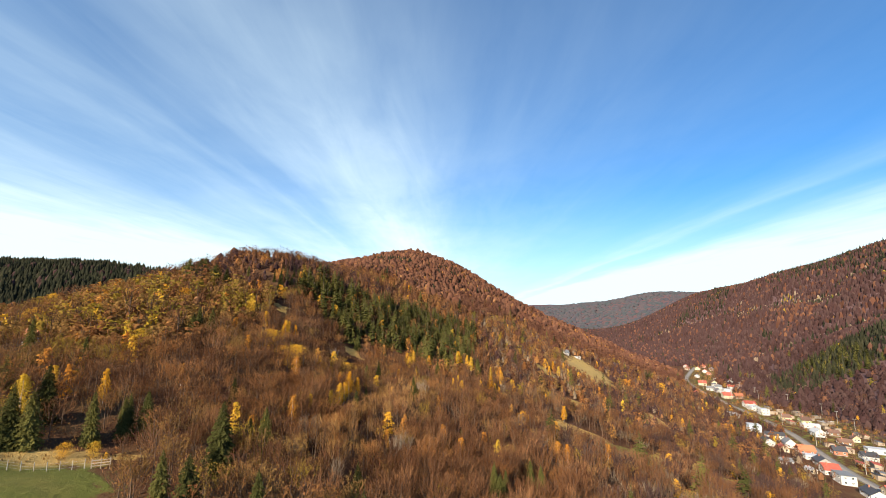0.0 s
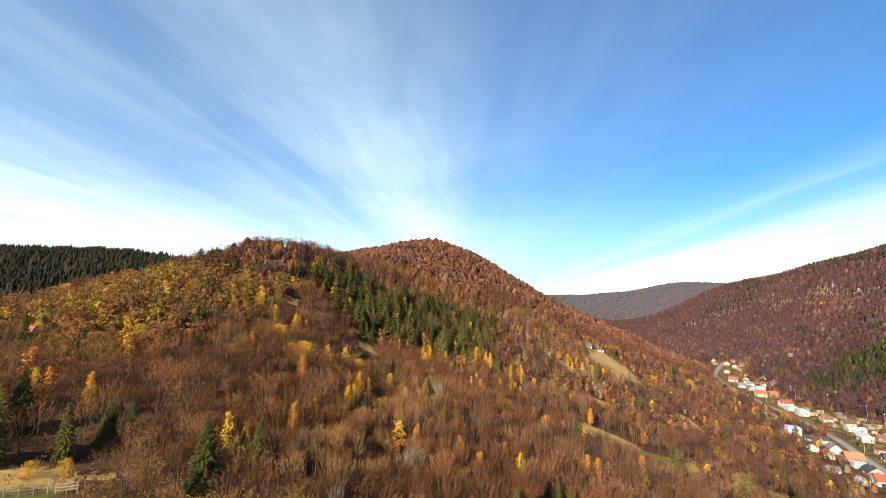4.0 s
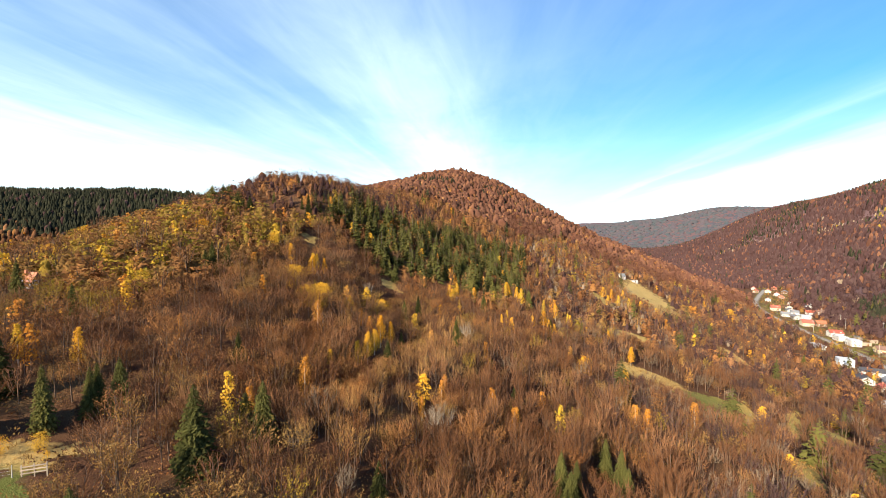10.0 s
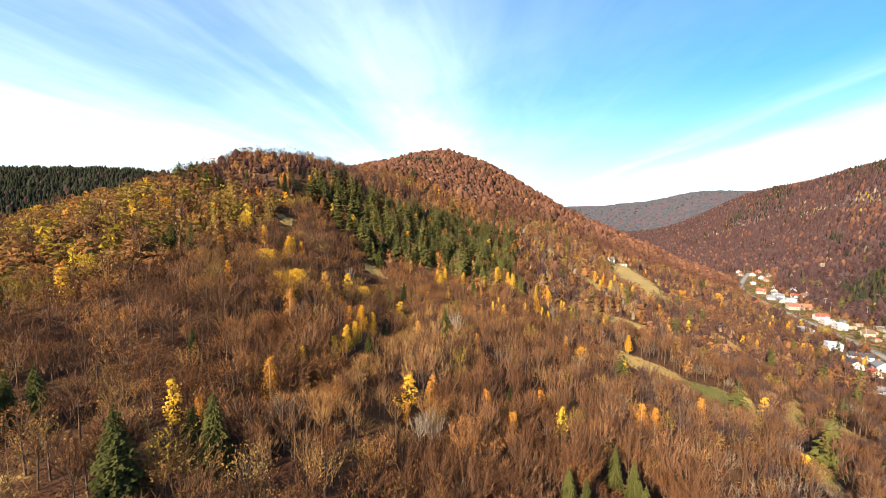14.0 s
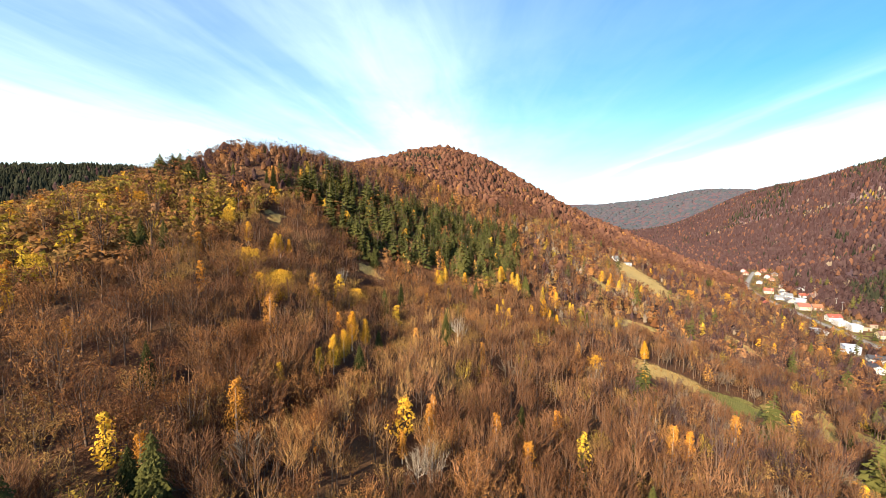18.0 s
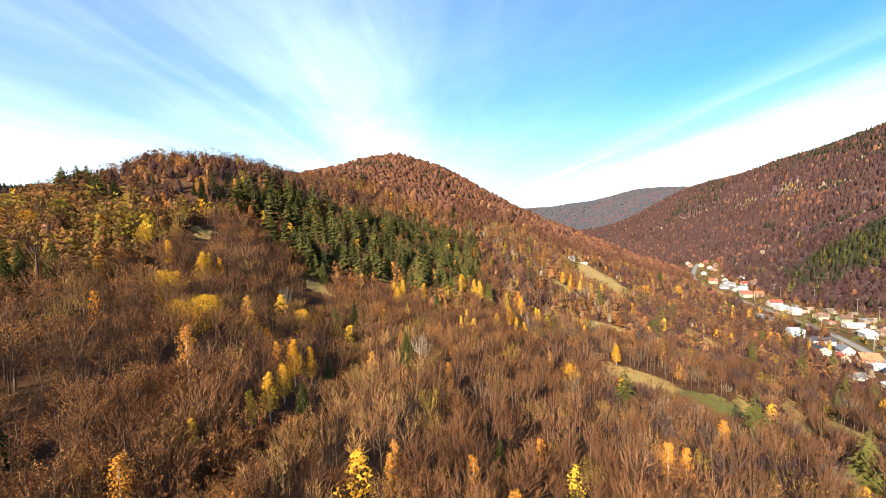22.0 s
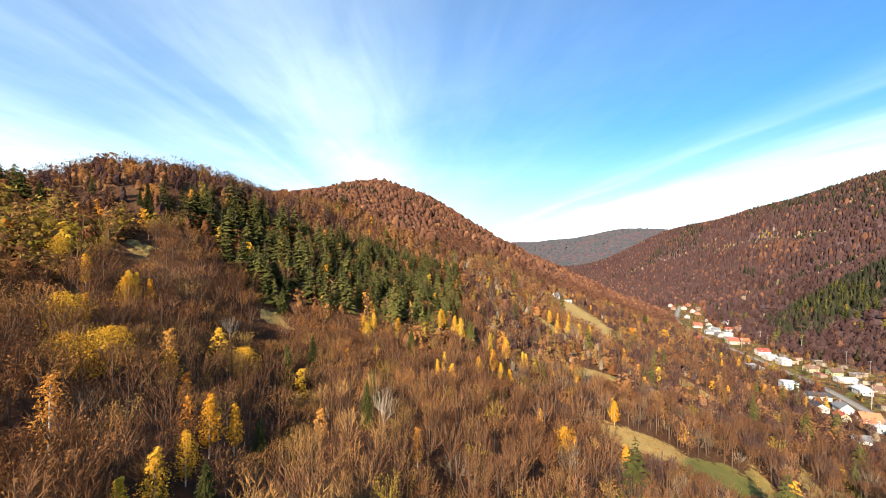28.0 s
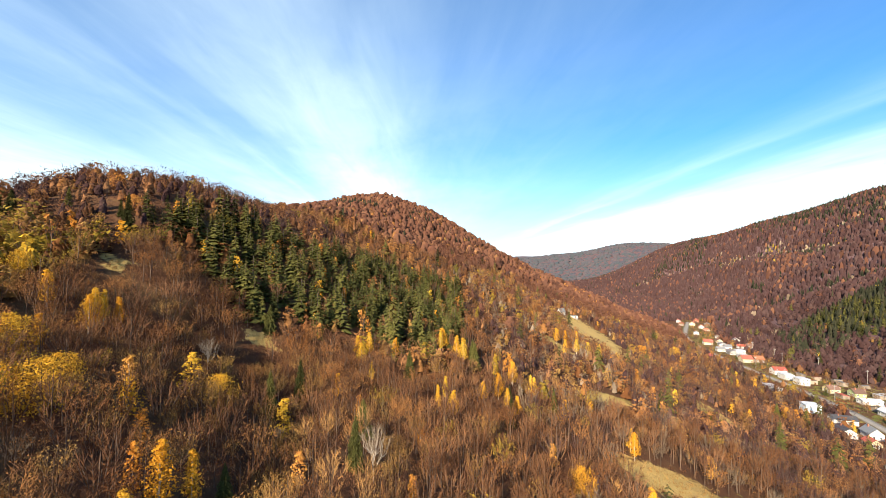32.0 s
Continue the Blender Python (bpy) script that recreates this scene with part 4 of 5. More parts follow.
NEAR["beech"], NEAR["orange"], NEAR["olive"], NEAR["plum"] = NEAR["russet"], NEAR["yellow"], NEAR["ochre"], NEAR["bush"]
LEAFY = dict(NEAR, twig=NEAR["bush"], pale=NEAR["twig"])
LEAFY["russet"] = LEAFY["ochre"] = LEAFY["olive"] = [whole(thin_leafed(rng, 12, 14, 230, s, l, 1.1, 0.023)) for s, l in ((0.34, 0.08), (0.42, 0.06), (0.28, 0.1), (0.38, 0.12))]
NEAR["pale"] = NEAR["bush"]
NEAR["tan"] = LEAFY["tan"] = [whole(broom_tree(rng, 9, 20, s, l, 0.95)) for s, l in ((0.15, 0.3), (0.2, 0.2), (0.25, 0.15))]
MIDDLE = {
    "twig": [whole(broom_tree(rng, 8, 13, s, l, 1.9)) for s, l in ((0.24, 0.2), (0.32, 0.12), (0.2, 0.3))],
    "russet": [whole(filled(rng, leafy_tree(rng, 84, 0.08, r, 0.1, 9), 5, 3, 0.62 * r, 0.72)) for r in (0.34, 0.42, 0.3)],
    "yellow": [whole(leafy_tree(rng, 70, 0.085, r, 0.2, 8, narrow=0.75)) for r in (0.27, 0.35)],
    "spruce": [whole(spruce_tree(rng, 15, 7, r, 0.06, 1, 0.26)) for r in (0.22, 0.26, 0.19)],
}
MIDDLE["beech"] = [whole(filled(rng, leafy_tree(rng, 70, 0.09, r, 0.15, 8), 5, 3, 0.62 * r, 0.72)) for r in (0.4, 0.48)]
MIDDLE["puff"] = [whole(filled(rng, full_bush(rng, 2, 40, 56, s, 0.1, 1.8, 1.35), 5, 3, 0.42 * s, 0.6)) for s in (0.4, 0.48, 0.34)]
MIDDLE["ochre"] = MIDDLE["olive"] = MIDDLE["russet"]
MIDDLE["plum"] = MIDDLE["puff"]
MIDDLE["orange"], MIDDLE["pale"], MIDDLE["tan"] = MIDDLE["yellow"], MIDDLE["puff"], MIDDLE["twig"]


DISTANT = {"russet": [shaggy(rng, mound(rng, 6, 3, r), 11, 0.09) for r in (0.36, 0.44, 0.32, 0.4)], "yellow": [whole(leafy_tree(rng, 26, 0.13, 0.28, 0.22, 6, narrow=0.8))],
           "spruce": [far_spruce(rng, 5, 6, r) for r in (0.2, 0.25)], "twig": [shaggy(rng, mound(rng, 7, 3, r, 0.1)) for r in (0.34, 0.4)]}
DISTANT["beech"] = DISTANT["ochre"] = DISTANT["olive"] = DISTANT["plum"] = DISTANT["russet"]
DISTANT["orange"], DISTANT["pale"], DISTANT["tan"] = DISTANT["yellow"], DISTANT["twig"], DISTANT["twig"]


FAR = {
    "twig": [mound(rng, 5, 2, r, -0.45) for r in (0.42, 0.5, 0.46, 0.38)],
    "spruce": [far_spruce(rng, 4, 5, r) for r in (0.2, 0.25, 0.17)],
}
for kind in KINDS:
    if kind not in FAR:
        FAR[kind] = FAR["twig"]
HEIGHTS = {"tan": (4.0, 8.0), "twig": (4.5, 10.5), "russet": (4.0, 8.4), "beech": (7.5, 11.0), "plum": (6.0, 9.5), "ochre": (3.2, 7.2), "yellow": (5.0, 8.5), "orange": (5.0, 8.0),
           "olive": (4.5, 8.0), "spruce": (8.0, 14.0), "pale": (4.5, 8.0)}
LABELS = {"tan": ("tan_saplings", "slender saplings with tan golden twigs along the gully"), "twig": ("leafless_trees", "leafless brown trees with fine upright twigs"), "russet": ("russet_trees", "young trees with russet brown autumn leaves"),
          "beech": ("copper_beeches", "round beeches with copper red autumn leaves"), "plum": ("plum_brown_trees", "distant leafless trees of a plum brown"),
          "ochre": ("ochre_trees", "bushy trees with ochre autumn leaves"), "yellow": ("golden_trees", "slender trees with golden autumn leaves"),
          "orange": ("orange_trees", "slender trees with orange autumn leaves"), "olive": ("olive_trees", "bushy trees with olive yellow leaves"),
          "spruce": ("spruces", "dark green spruces standing close together"), "pale": ("pale_bare_trees", "leafless trees with pale grey twigs")}


def room_under_view(spots):
    """Trees stay low on the downhill rim of the clearings."""
    way = unit(spots - np.array([[-8.0, 20.0]]))
    most = np.full(len(spots), 99.0)
    for d in (3, 6, 9, 12, 15, 18):
        q = spots + way * d
        most = np.where((open_ground(q[:, 0], q[:, 1])[0] > 0.5) & (q[:, 1] < 260), np.minimum(most, 0.9 + 0.3 * d), most)
    return most


def plant(spots, protos, seed, scale=1.0, far=False):
    """A wood on the given spots, one object a kind."""
    rng = np.random.default_rng(seed)
    z = ground(spots[:, 0], spots[:, 1])
    grass, _ = open_ground(spots[:, 0], spots[:, 1])
    keep = (grass < np.where((spots[:, 0] > 20) & (spots[:, 1] < 260), 0.52, 0.4)) & (valley_floor(spots[:, 0], spots[:, 1], z) < 0.3) & clear_of(spots, LOTS, 8.5) & clear_of(spots, FOOT, 6.0)
    keep &= clear_of(spots, SINGLE_SPRUCES, 4.4) & clear_of(spots, SINGLE_BROADLEAVES, 2.0)
    spots, z = spots[keep], z[keep]
    which = species(spots[:, 0], spots[:, 1], z, rng)
    for k, kind in enumerate(KINDS):
        at = np.nonzero(which == k)[0]
        if not len(at):
            continue
        lo, hi = HEIGHTS[kind]
        if kind == "twig" and "bush" in protos:
            round_ones = spots[at, 0] + 14 * swell(spots[at, 0], spots[at, 1], 12.0, 3.0) < np.where(rng.uniform(size=len(at)) < 0.35, 60, -6)
            some = at[round_ones]
            wood_stuff("leafless_bushes", "round leafless bushes and trees with fine brown twigs", kind, protos["bush"], spots[some], np.minimum(rng.uniform(3.6, 9.0, len(some)), room_under_view(spots[some])), rng.uniform(0.9, 1.3, len(some)), seed * 31 + 17)
            at = at[~round_ones]
        if kind == "twig" and "puff" in protos:
            misty = (z[at] > 84) | (rng.uniform(size=len(at)) < 0.45)
            some = at[misty]
            wood_stuff("leafless_trees", "bushy leafless brown trees with dense fine twigs", kind, protos["puff"], spots[some], np.minimum(rng.uniform(4.5, 8.5, len(some)), room_under_view(spots[some])), rng.uniform(0.9, 1.3, len(some)), seed * 31 + 19)
            at = at[~misty]
        h = rng.uniform(lo, hi, len(at)) * scale
        if not far:
            h = np.minimum(h, room_under_view(spots[at]))
        h *= np.where((spots[at, 1] < 130) & (kind == "spruce"), 0.75, 1.0) * np.where((z[at] > 92) & (spots[at, 1] < 330), 0.55 if kind == "spruce" else 0.95, 1.0) * np.where((spots[at, 0] < -100) & (kind == "spruce"), 0.6, 1.0) * (rng.uniform(0.6, 1.0, len(at)) if protos is DISTANT else 1.0)
        name, label = LABELS[kind]
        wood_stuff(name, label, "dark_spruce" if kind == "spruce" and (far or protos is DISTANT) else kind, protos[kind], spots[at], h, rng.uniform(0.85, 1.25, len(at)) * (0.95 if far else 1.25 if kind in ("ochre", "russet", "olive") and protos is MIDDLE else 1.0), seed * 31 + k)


p, r = scatter(-170, 165, 36, 215, 3.3, 21)
p = p[(p[:, 0] > -1.15 * p[:, 1] - 8) & (p[:, 0] < 1.3 * p[:, 1] + 20)]
p = p[(p[:, 0] > -0.76 * p[:, 1]) | (p[:, 1] > 63)]
leafy = p[:, 0] + 12 * swell(p[:, 0], p[:, 1], 12.0, 3.0) < -6
behind = leafy & (p[:, 0] < -80) & (p[:, 1] > 120)
plant(p[behind], MIDDLE, 10, 1.1)
plant(p[leafy & ~behind], LEAFY, 8, 1.15)
plant(p[~leafy], NEAR, 1)
# tufts of dry grass on the open ground
p, r = scatter(25, 150, 120, 225, 1.25, 54)
p = p[open_ground(p[:, 0], p[:, 1])[0] > 0.45]
q = np.concatenate([scatter(-72, -40, 50, 80, 1.3, 55)[0], scatter(-92, -34, 190, 220, 1.1, 57)[0]])
p = np.concatenate([p, q[open_ground(q[:, 0], q[:, 1])[0] > 0.45]])
p = p[open_ground(p[:, 0], p[:, 1])[1] < 0.7]
BLADES = []
for _ in range(3):
    base = np.c_[rng.normal(0, 0.25, (7, 2)), np.zeros(7)]
    BLADES.append((*slivers(rng, base, unit(np.c_[rng.normal(0, 0.4, (7, 2)), np.ones(7)]), rng.uniform(0.6, 1.2, 7), rng.uniform(0.1, 0.25, 7)), np.ones(7, int)))
wood_stuff("dry_grass", "tufts of dry golden grass on the open slope", "ochre", BLADES, p, np.random.default_rng(3).uniform(0.35, 0.8, len(p)), np.full(len(p), 1.0), 56, "grass")
# low growth between the near trees
LOW = [crown_only(leafy_tree(rng, 24, 0.12, r, 0.0, 6)[1]) for r in (0.6, 0.8)]
for kind, cell, seed, name, label in (("russet", 3.1, 51, "russet_scrub", "low russet scrub under the trees"), ("ochre", 5.5, 52, "ochre_scrub", "low ochre scrub under the trees"),
                                      ("twig", 2.9, 53, "brown_scrub", "low brown leafless scrub under the trees")):
    p, r = scatter(-150, 130, 42, 212, cell, seed)
    p = p[(p[:, 0] > -1.15 * p[:, 1] - 8) & (p[:, 0] < 1.3 * p[:, 1] + 20) & (open_ground(p[:, 0], p[:, 1])[0] < 0.45)]
    p = p[swell(p[:, 0], p[:, 1], 14.0, 0.5 * seed) > -0.55]
    wood_stuff(name, label, kind, LOW, p, r.uniform(0.8, 2.2, len(p)), r.uniform(0.8, 1.2, len(p)), seed, "scrub")
p, r = scatter(-330, 335, 215, 770, 4.5, 22)
p = p[p[:, 0] < road_x(p[:, 1]) + 20]
p = p[(p[:, 0] > -135 - 0.35 * np.clip(p[:, 1] - 300, 0, 300)) | (p[:, 1] < 275)]
NIGH = dict(MIDDLE, puff=[whole(filled(rng, full_bush(rng, 0, 16, 34, s, 0.1, 2.4, 1.6), 6, 3, 0.62 * s, 0.75)) for s in (0.38, 0.46)])
NIGH["plum"] = NIGH["puff"]
plant(p[p[:, 1] < 400], MIDDLE, 2)
meet = (p[:, 1] >= 400) & (p[:, 1] < 540) & (p[:, 0] > 20)
plant(p[meet], NIGH, 7)
plant(p[~meet & (p[:, 1] >= 400) & (p[:, 1] < np.where(p[:, 0] > 60, 668, 735))], DISTANT, 5)
p, r = scatter(-92, 32, 205, 352, 3.7, 29)
p = p[within(p[:, 0], p[:, 1], SPRUCE_STAND) & (r.uniform(size=len(p)) < 0.30)]
wood_stuff("spruces", "dense stand of dark green spruces on the slope", "spruce", MIDDLE["spruce"], p, r.uniform(6.5, 14.0, len(p)), r.uniform(1.0, 1.5, len(p)), 64, bark=PINE_BARK)
# spruces strung along the saddle and the shoulders of the hill behind
r = np.random.default_rng(33)
u = r.uniform(0, 9, 90)
p = np.c_[np.interp(u, range(10), [-86, -73, -77, -66, -64, -29, 0, 20, 38, 59]), np.interp(u, range(10), [425, 434, 542, 560, 641, 637, 615, 609, 602, 604])] + r.normal(0, 5, (90, 2))
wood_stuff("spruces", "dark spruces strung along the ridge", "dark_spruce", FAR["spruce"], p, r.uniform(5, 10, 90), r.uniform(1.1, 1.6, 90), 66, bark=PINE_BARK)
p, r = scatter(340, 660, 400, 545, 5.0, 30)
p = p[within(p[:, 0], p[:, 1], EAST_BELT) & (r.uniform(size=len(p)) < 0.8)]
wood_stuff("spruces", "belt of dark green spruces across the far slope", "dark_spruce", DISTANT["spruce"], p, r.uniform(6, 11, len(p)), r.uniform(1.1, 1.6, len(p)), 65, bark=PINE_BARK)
p, r = scatter(-330, -170, 110, 215, 4.5, 23)
plant(p, MIDDLE, 3)
p, r = scatter(60, 1120, 130, 1560, 5.2, 24)
p = p[(p[:, 0] < 1015) & (p[:, 0] < 1.4 * p[:, 1] + 60) & (p[:, 0] > np.where(p[:, 1] < 672, road_x(p[:, 1]) + 30, 250))]
nigh = (p[:, 1] < 600) & (p[:, 0] < road_x(p[:, 1]) + 190)
q = p[nigh]
plant(q[r.uniform(size=len(q)) < 0.8], NIGH, 6)
p = p[~nigh]
plant(p, FAR, 4, 1.0, True)
p, r = scatter(-950, -240, 420, 670, 5.2, 25)
p = p[p[:, 0] < -240 - 0.4 * np.clip(500 - p[:, 1], 0, 100)]
lone = r.uniform(size=len(p)) < 0.93
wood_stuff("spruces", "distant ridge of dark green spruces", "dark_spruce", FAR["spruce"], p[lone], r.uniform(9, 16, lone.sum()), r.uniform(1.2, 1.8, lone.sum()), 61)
wood_stuff("plum_brown_trees", "distant leafless trees of a plum brown", "plum", FAR["plum"], p[~lone], r.uniform(9, 12, (~lone).sum()), r.uniform(0.9, 1.4, (~lone).sum()), 62)
p, r = scatter(-640, -130, 262, 440, 6.0, 31)
p = p[p[:, 0] <= -135 - 0.35 * np.clip(p[:, 1] - 300, 0, 300)]
plant(p, FAR, 9, 1.0, True)
# woods on the far hills, haze painted into their leaf colour
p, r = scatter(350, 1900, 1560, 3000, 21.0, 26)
wood_stuff("distant_woods", "far hills under mixed woods, bluish haze put into their colour", "haze_wood", [mound(rng, 5, 2, r1, -1.2) for r1 in (0.42, 0.5)], p, r.uniform(6, 8, len(p)), r.uniform(5.0, 7.0, len(p)), 63)


# ---- single trees ----
def part(name, me, parent, label=""):
    ob = new(name, me)
    ob.parent = parent
    return tagged(ob, label) if label else ob


def tree_thing(name, label, tree, bark, leaves):
    """A tree that stands on its own: stem and crown under one empty."""
    top = new(name)
    top.empty_display_size = 0.2
    tagged(top, label, "tree")
    (v1, t1, _), (v2, t2, w2) = tree
    part("trunk", mesh_of("trunk", v1, t1, [bark]), top)
    part("crown", mesh_of("crown", v2, t2, [bark, leaves], w2), top)
    return top


def grove(things, spots, seed, group=""):
    """Stands of one kind: first the originals, then copies of them."""
    rng = random.Random(seed)
    protos = list(things)
    for n, (x, y, h) in enumerate(spots):
        k = n % len(protos)
        wide, turn = rng.uniform(0.88, 1.18), rng.uniform(0, 6.28)
        if n < len(protos):
            z = float(ground(np.array([x]), np.array([y]))[0])
            protos[k].matrix_basis = Matrix.LocRotScale((x, y, z), Euler((0, 0, turn)), (h * wide, h * wide, h))
            tagged(protos[k], group=group)
        else:
            z = float(ground(np.array([x]), np.array([y]))[0])
            first = protos[k]
            scale = first.scale.copy()
            m = Matrix.LocRotScale((x, y, z), Euler((0, 0, turn)), (h * wide / scale[0], h * wide / scale[1], h / scale[2]))
            tagged(copy_thing(first, m), group=group)


rng = np.random.default_rng(5)
grove([tree_thing("birch_tree", "slender birch with golden leaves and a pale stem", leafy_tree(rng, 1700, 0.021, r, 0.2, 22, 1.0, 0.8), BIRCH_BARK, LEAVES["yellow"])
       for r in (0.2, 0.26, 0.32)], GOLDEN + MORE_GOLDEN, 1, "golden birches")
grove([tree_thing("maple_tree", "broad tree with dense golden leaves", leafy_tree(rng, 2800, 0.022, r, 0.08, 32), BARK, LEAVES["yellow"]) for r in (0.38, 0.45)],
      BROAD_GOLDEN, 2, "broad golden trees")
grove([tree_thing("birch_tree", "slender birch with thinning orange leaves and a pale stem", leafy_tree(rng, 1200, 0.021, r, 0.15, 20, 1.1, 0.75), BIRCH_BARK, LEAVES["orange"])
       for r in (0.22, 0.3)], ORANGE, 3, "orange birches")
grove([tree_thing("maple_tree", "round orange crowned tree on the hilltop", leafy_tree(rng, 600, 0.06, 0.42, 0.12, 13), BARK, LEAVES["orange"])], ORANGE_CROWNS, 4, "orange crowned trees")
SPRUCE_THINGS = [tree_thing("spruce_tree", "dark green spruce with drooping ragged boughs", spruce_tree(rng, 34, 15, r, 0.05, 5, 0.2), PINE_BARK, LEAVES["spruce"]) for r in (0.2, 0.24, 0.18)]
grove(SPRUCE_THINGS, SPRUCES + MORE_SPRUCES, 5, "single spruces")
grove([tree_thing("pine_tree", "broad dark green pine on the ridge", spruce_tree(rng, 17, 11, 0.4, 0.2, 4, 0.24), PINE_BARK, LEAVES["spruce"])], CREST_PINES, 8, "pines on the ridge")
grove([tree_thing("bare_tree", "leafless tree with pale grey branches", broom_tree(rng, 15, 40, 0.32, 0.2, 0.8, True), BIRCH_BARK, LEAVES["pale"])], PALE, 6, "pale leafless trees")
SINGLES = {
    "twig": ("bare_tree", "leafless brown tree with fine upright twigs", [broom_tree(rng, 16, 36, s, l, 0.8, True) for s, l in ((0.2, 0.3), (0.26, 0.2), (0.42, 0.1), (0.33, 0.12))]),
    "russet": ("young_oak", "young tree with russet brown leaves", [thin_leafed(rng, 17, 26, 800, r, 0.1, 0.8, 0.017) for r in (0.3, 0.4)]),
    "ochre": ("hazel_bush", "bushy tree with thin ochre leaves", [thin_leafed(rng, 17, 26, 800, r, 0.07, 0.8, 0.017) for r in (0.33, 0.42)]),
}
p, r = scatter(-44, 34, 78, 128, 3.1, 27)
grass, _ = open_ground(p[:, 0], p[:, 1])
p = p[(grass < 0.4) & clear_of(p, SINGLE_SPRUCES, 4.4) & clear_of(p, SINGLE_BROADLEAVES, 2.0)]
kinds = species(p[:, 0], p[:, 1], ground(p[:, 0], p[:, 1]), r)
for k, kind in enumerate(KINDS):
    if kind in SINGLES:
        name, label, protos = SINGLES[kind]
        at = p[kinds == k][:300]
        lo, hi = HEIGHTS[kind]
        grove([tree_thing(name, label, t, BARK, LEAVES[kind]) for t in protos], [(float(x), float(y), float(h)) for (x, y), h in zip(at, r.uniform(lo, hi, len(at)))], 40 + k,
              label.split(" with")[0] + "s on the near slope")


# ---- the village ----
def along_road(n=8):
    """The road's middle line, rounded by a spline, with its direction."""
    pts = np.array(ROAD, float)
    pts = np.concatenate([[2 * pts[0] - pts[1]], pts, [2 * pts[-1] - pts[-2]]])
    out = []
    for k in range(1, len(pts) - 2):
        for u in np.arange(n) / n:
            a, b, c, d = pts[k - 1 : k + 3]
            out.append(0.5 * (2 * b + (c - a) * u + (2 * a - 5 * b + 4 * c - d) * u**2 + (3 * b - a - 3 * c + d) * u**3))
    out = np.array(out)
    return out, unit(np.gradient(out, axis=0))


LINE, WAY = along_road()


def ribbon(name, offset, half, rise, mat, label, category):
    """A strip along the road, offset to one side, with a skirt down into the ground."""
    side = np.stack([WAY[:, 1], -WAY[:, 0]], -1)
    mid = LINE + side * offset
    rows = []
    for o, drop in ((-half, -0.5), (-half, 0.0), (half, 0.0), (half, -0.5)):
        q = mid + side * o
        z = np.maximum(ground(mid[:, 0], mid[:, 1]), ground(q[:, 0], q[:, 1])) + rise + drop
        rows.append(np.c_[q, z])
    v = np.stack(rows, 1).reshape(-1, 3)
    t = []
    for k in range(len(LINE) - 1):
        for j in range(3):
            a = k * 4 + j
            t += [(a, a + 1, a + 5), (a, a + 5, a + 4)]
    return tagged(new(name, mesh_of(name, v, t, [mat])), label, category, kind="structure")


ASPHALT = material("worn_asphalt", (0.31, 0.28, 0.24), 0.9, bump=0.3, bump_scale=2.0, vary=0.25, scale=0.4)
GRAVEL = material("gravel_verge", (0.17, 0.14, 0.095), 0.95, bump=0.5, vary=0.3, scale=0.8)
ribbon("road", 0.0, 2.0, 0.10, ASPHALT, "narrow village road of worn pale asphalt", "road")
ribbon("verge", 2.6, 0.5, 0.05, GRAVEL, "gravel verge beside the road", "verge")
ribbon("verge", -2.6, 0.5, 0.05, GRAVEL, "gravel verge beside the road", "verge")

ROOFS = {"red": material("red_roof_tiles", (0.37, 0.085, 0.055), 0.7, bump=0.4, scale=1.0, vary=0.3), "orange": material("orange_roof_tiles", (0.40, 0.145, 0.07), 0.75, bump=0.4, vary=0.3),
         "dark": material("dark_roof_sheet", (0.05, 0.05, 0.055), 0.6, bump=0.2), "grey": material("grey_roof_sheet", (0.17, 0.175, 0.18), 0.6, bump=0.2),
         "white": material("pale_metal_roof", (0.50, 0.51, 0.52), 0.45, vary=0.12), "brown": material("brown_roof_tiles", (0.15, 0.085, 0.06), 0.8, bump=0.4, vary=0.3)}
WALLS = {"white": material("white_plaster", (0.52, 0.50, 0.46), 0.9, bump=0.2, vary=0.1), "cream": material("cream_plaster", (0.52, 0.43, 0.28), 0.9, bump=0.2, vary=0.12),
         "grey": material("grey_plaster", (0.32, 0.31, 0.29), 0.9, bump=0.2, vary=0.15), "blue": material("pale_blue_plaster", (0.58, 0.70, 0.80), 0.85, vary=0.1),
         "brick": material("red_brick", (0.36, 0.14, 0.08), 0.9, bump=0.4, vary=0.3), "wood": material("brown_boards", (0.20, 0.11, 0.06), 0.85, bump=0.4, vary=0.3),
         "green": material("green_plaster", (0.30, 0.34, 0.16), 0.9, vary=0.15), "yellow": material("yellow_plaster", (0.60, 0.48, 0.26), 0.9, vary=0.12)}
FRAME, GLASS, PLINTH = material("white_window_frame", (0.8, 0.8, 0.78), 0.5, vary=0.08), glass_material(), material("grey_plinth", (0.28, 0.27, 0.26), 0.9, bump=0.3)
DOOR = material("brown_door", (0.16, 0.08, 0.04), 0.6, vary=0.2)


def box(bm, x0, x1, y0, y1, z0, z1):
    vs = [bm.verts.new(c) for c in ((x0, y0, z0), (x1, y0, z0), (x1, y1, z0), (x0, y1, z0), (x0, y0, z1), (x1, y0, z1), (x1, y1, z1), (x0, y1, z1))]
    for f in ((0, 3, 2, 1), (4, 5, 6, 7), (0, 1, 5, 4), (1, 2, 6, 5), (2, 3, 7, 6), (3, 0, 4, 7)):
        bm.faces.new([vs[k] for k in f])


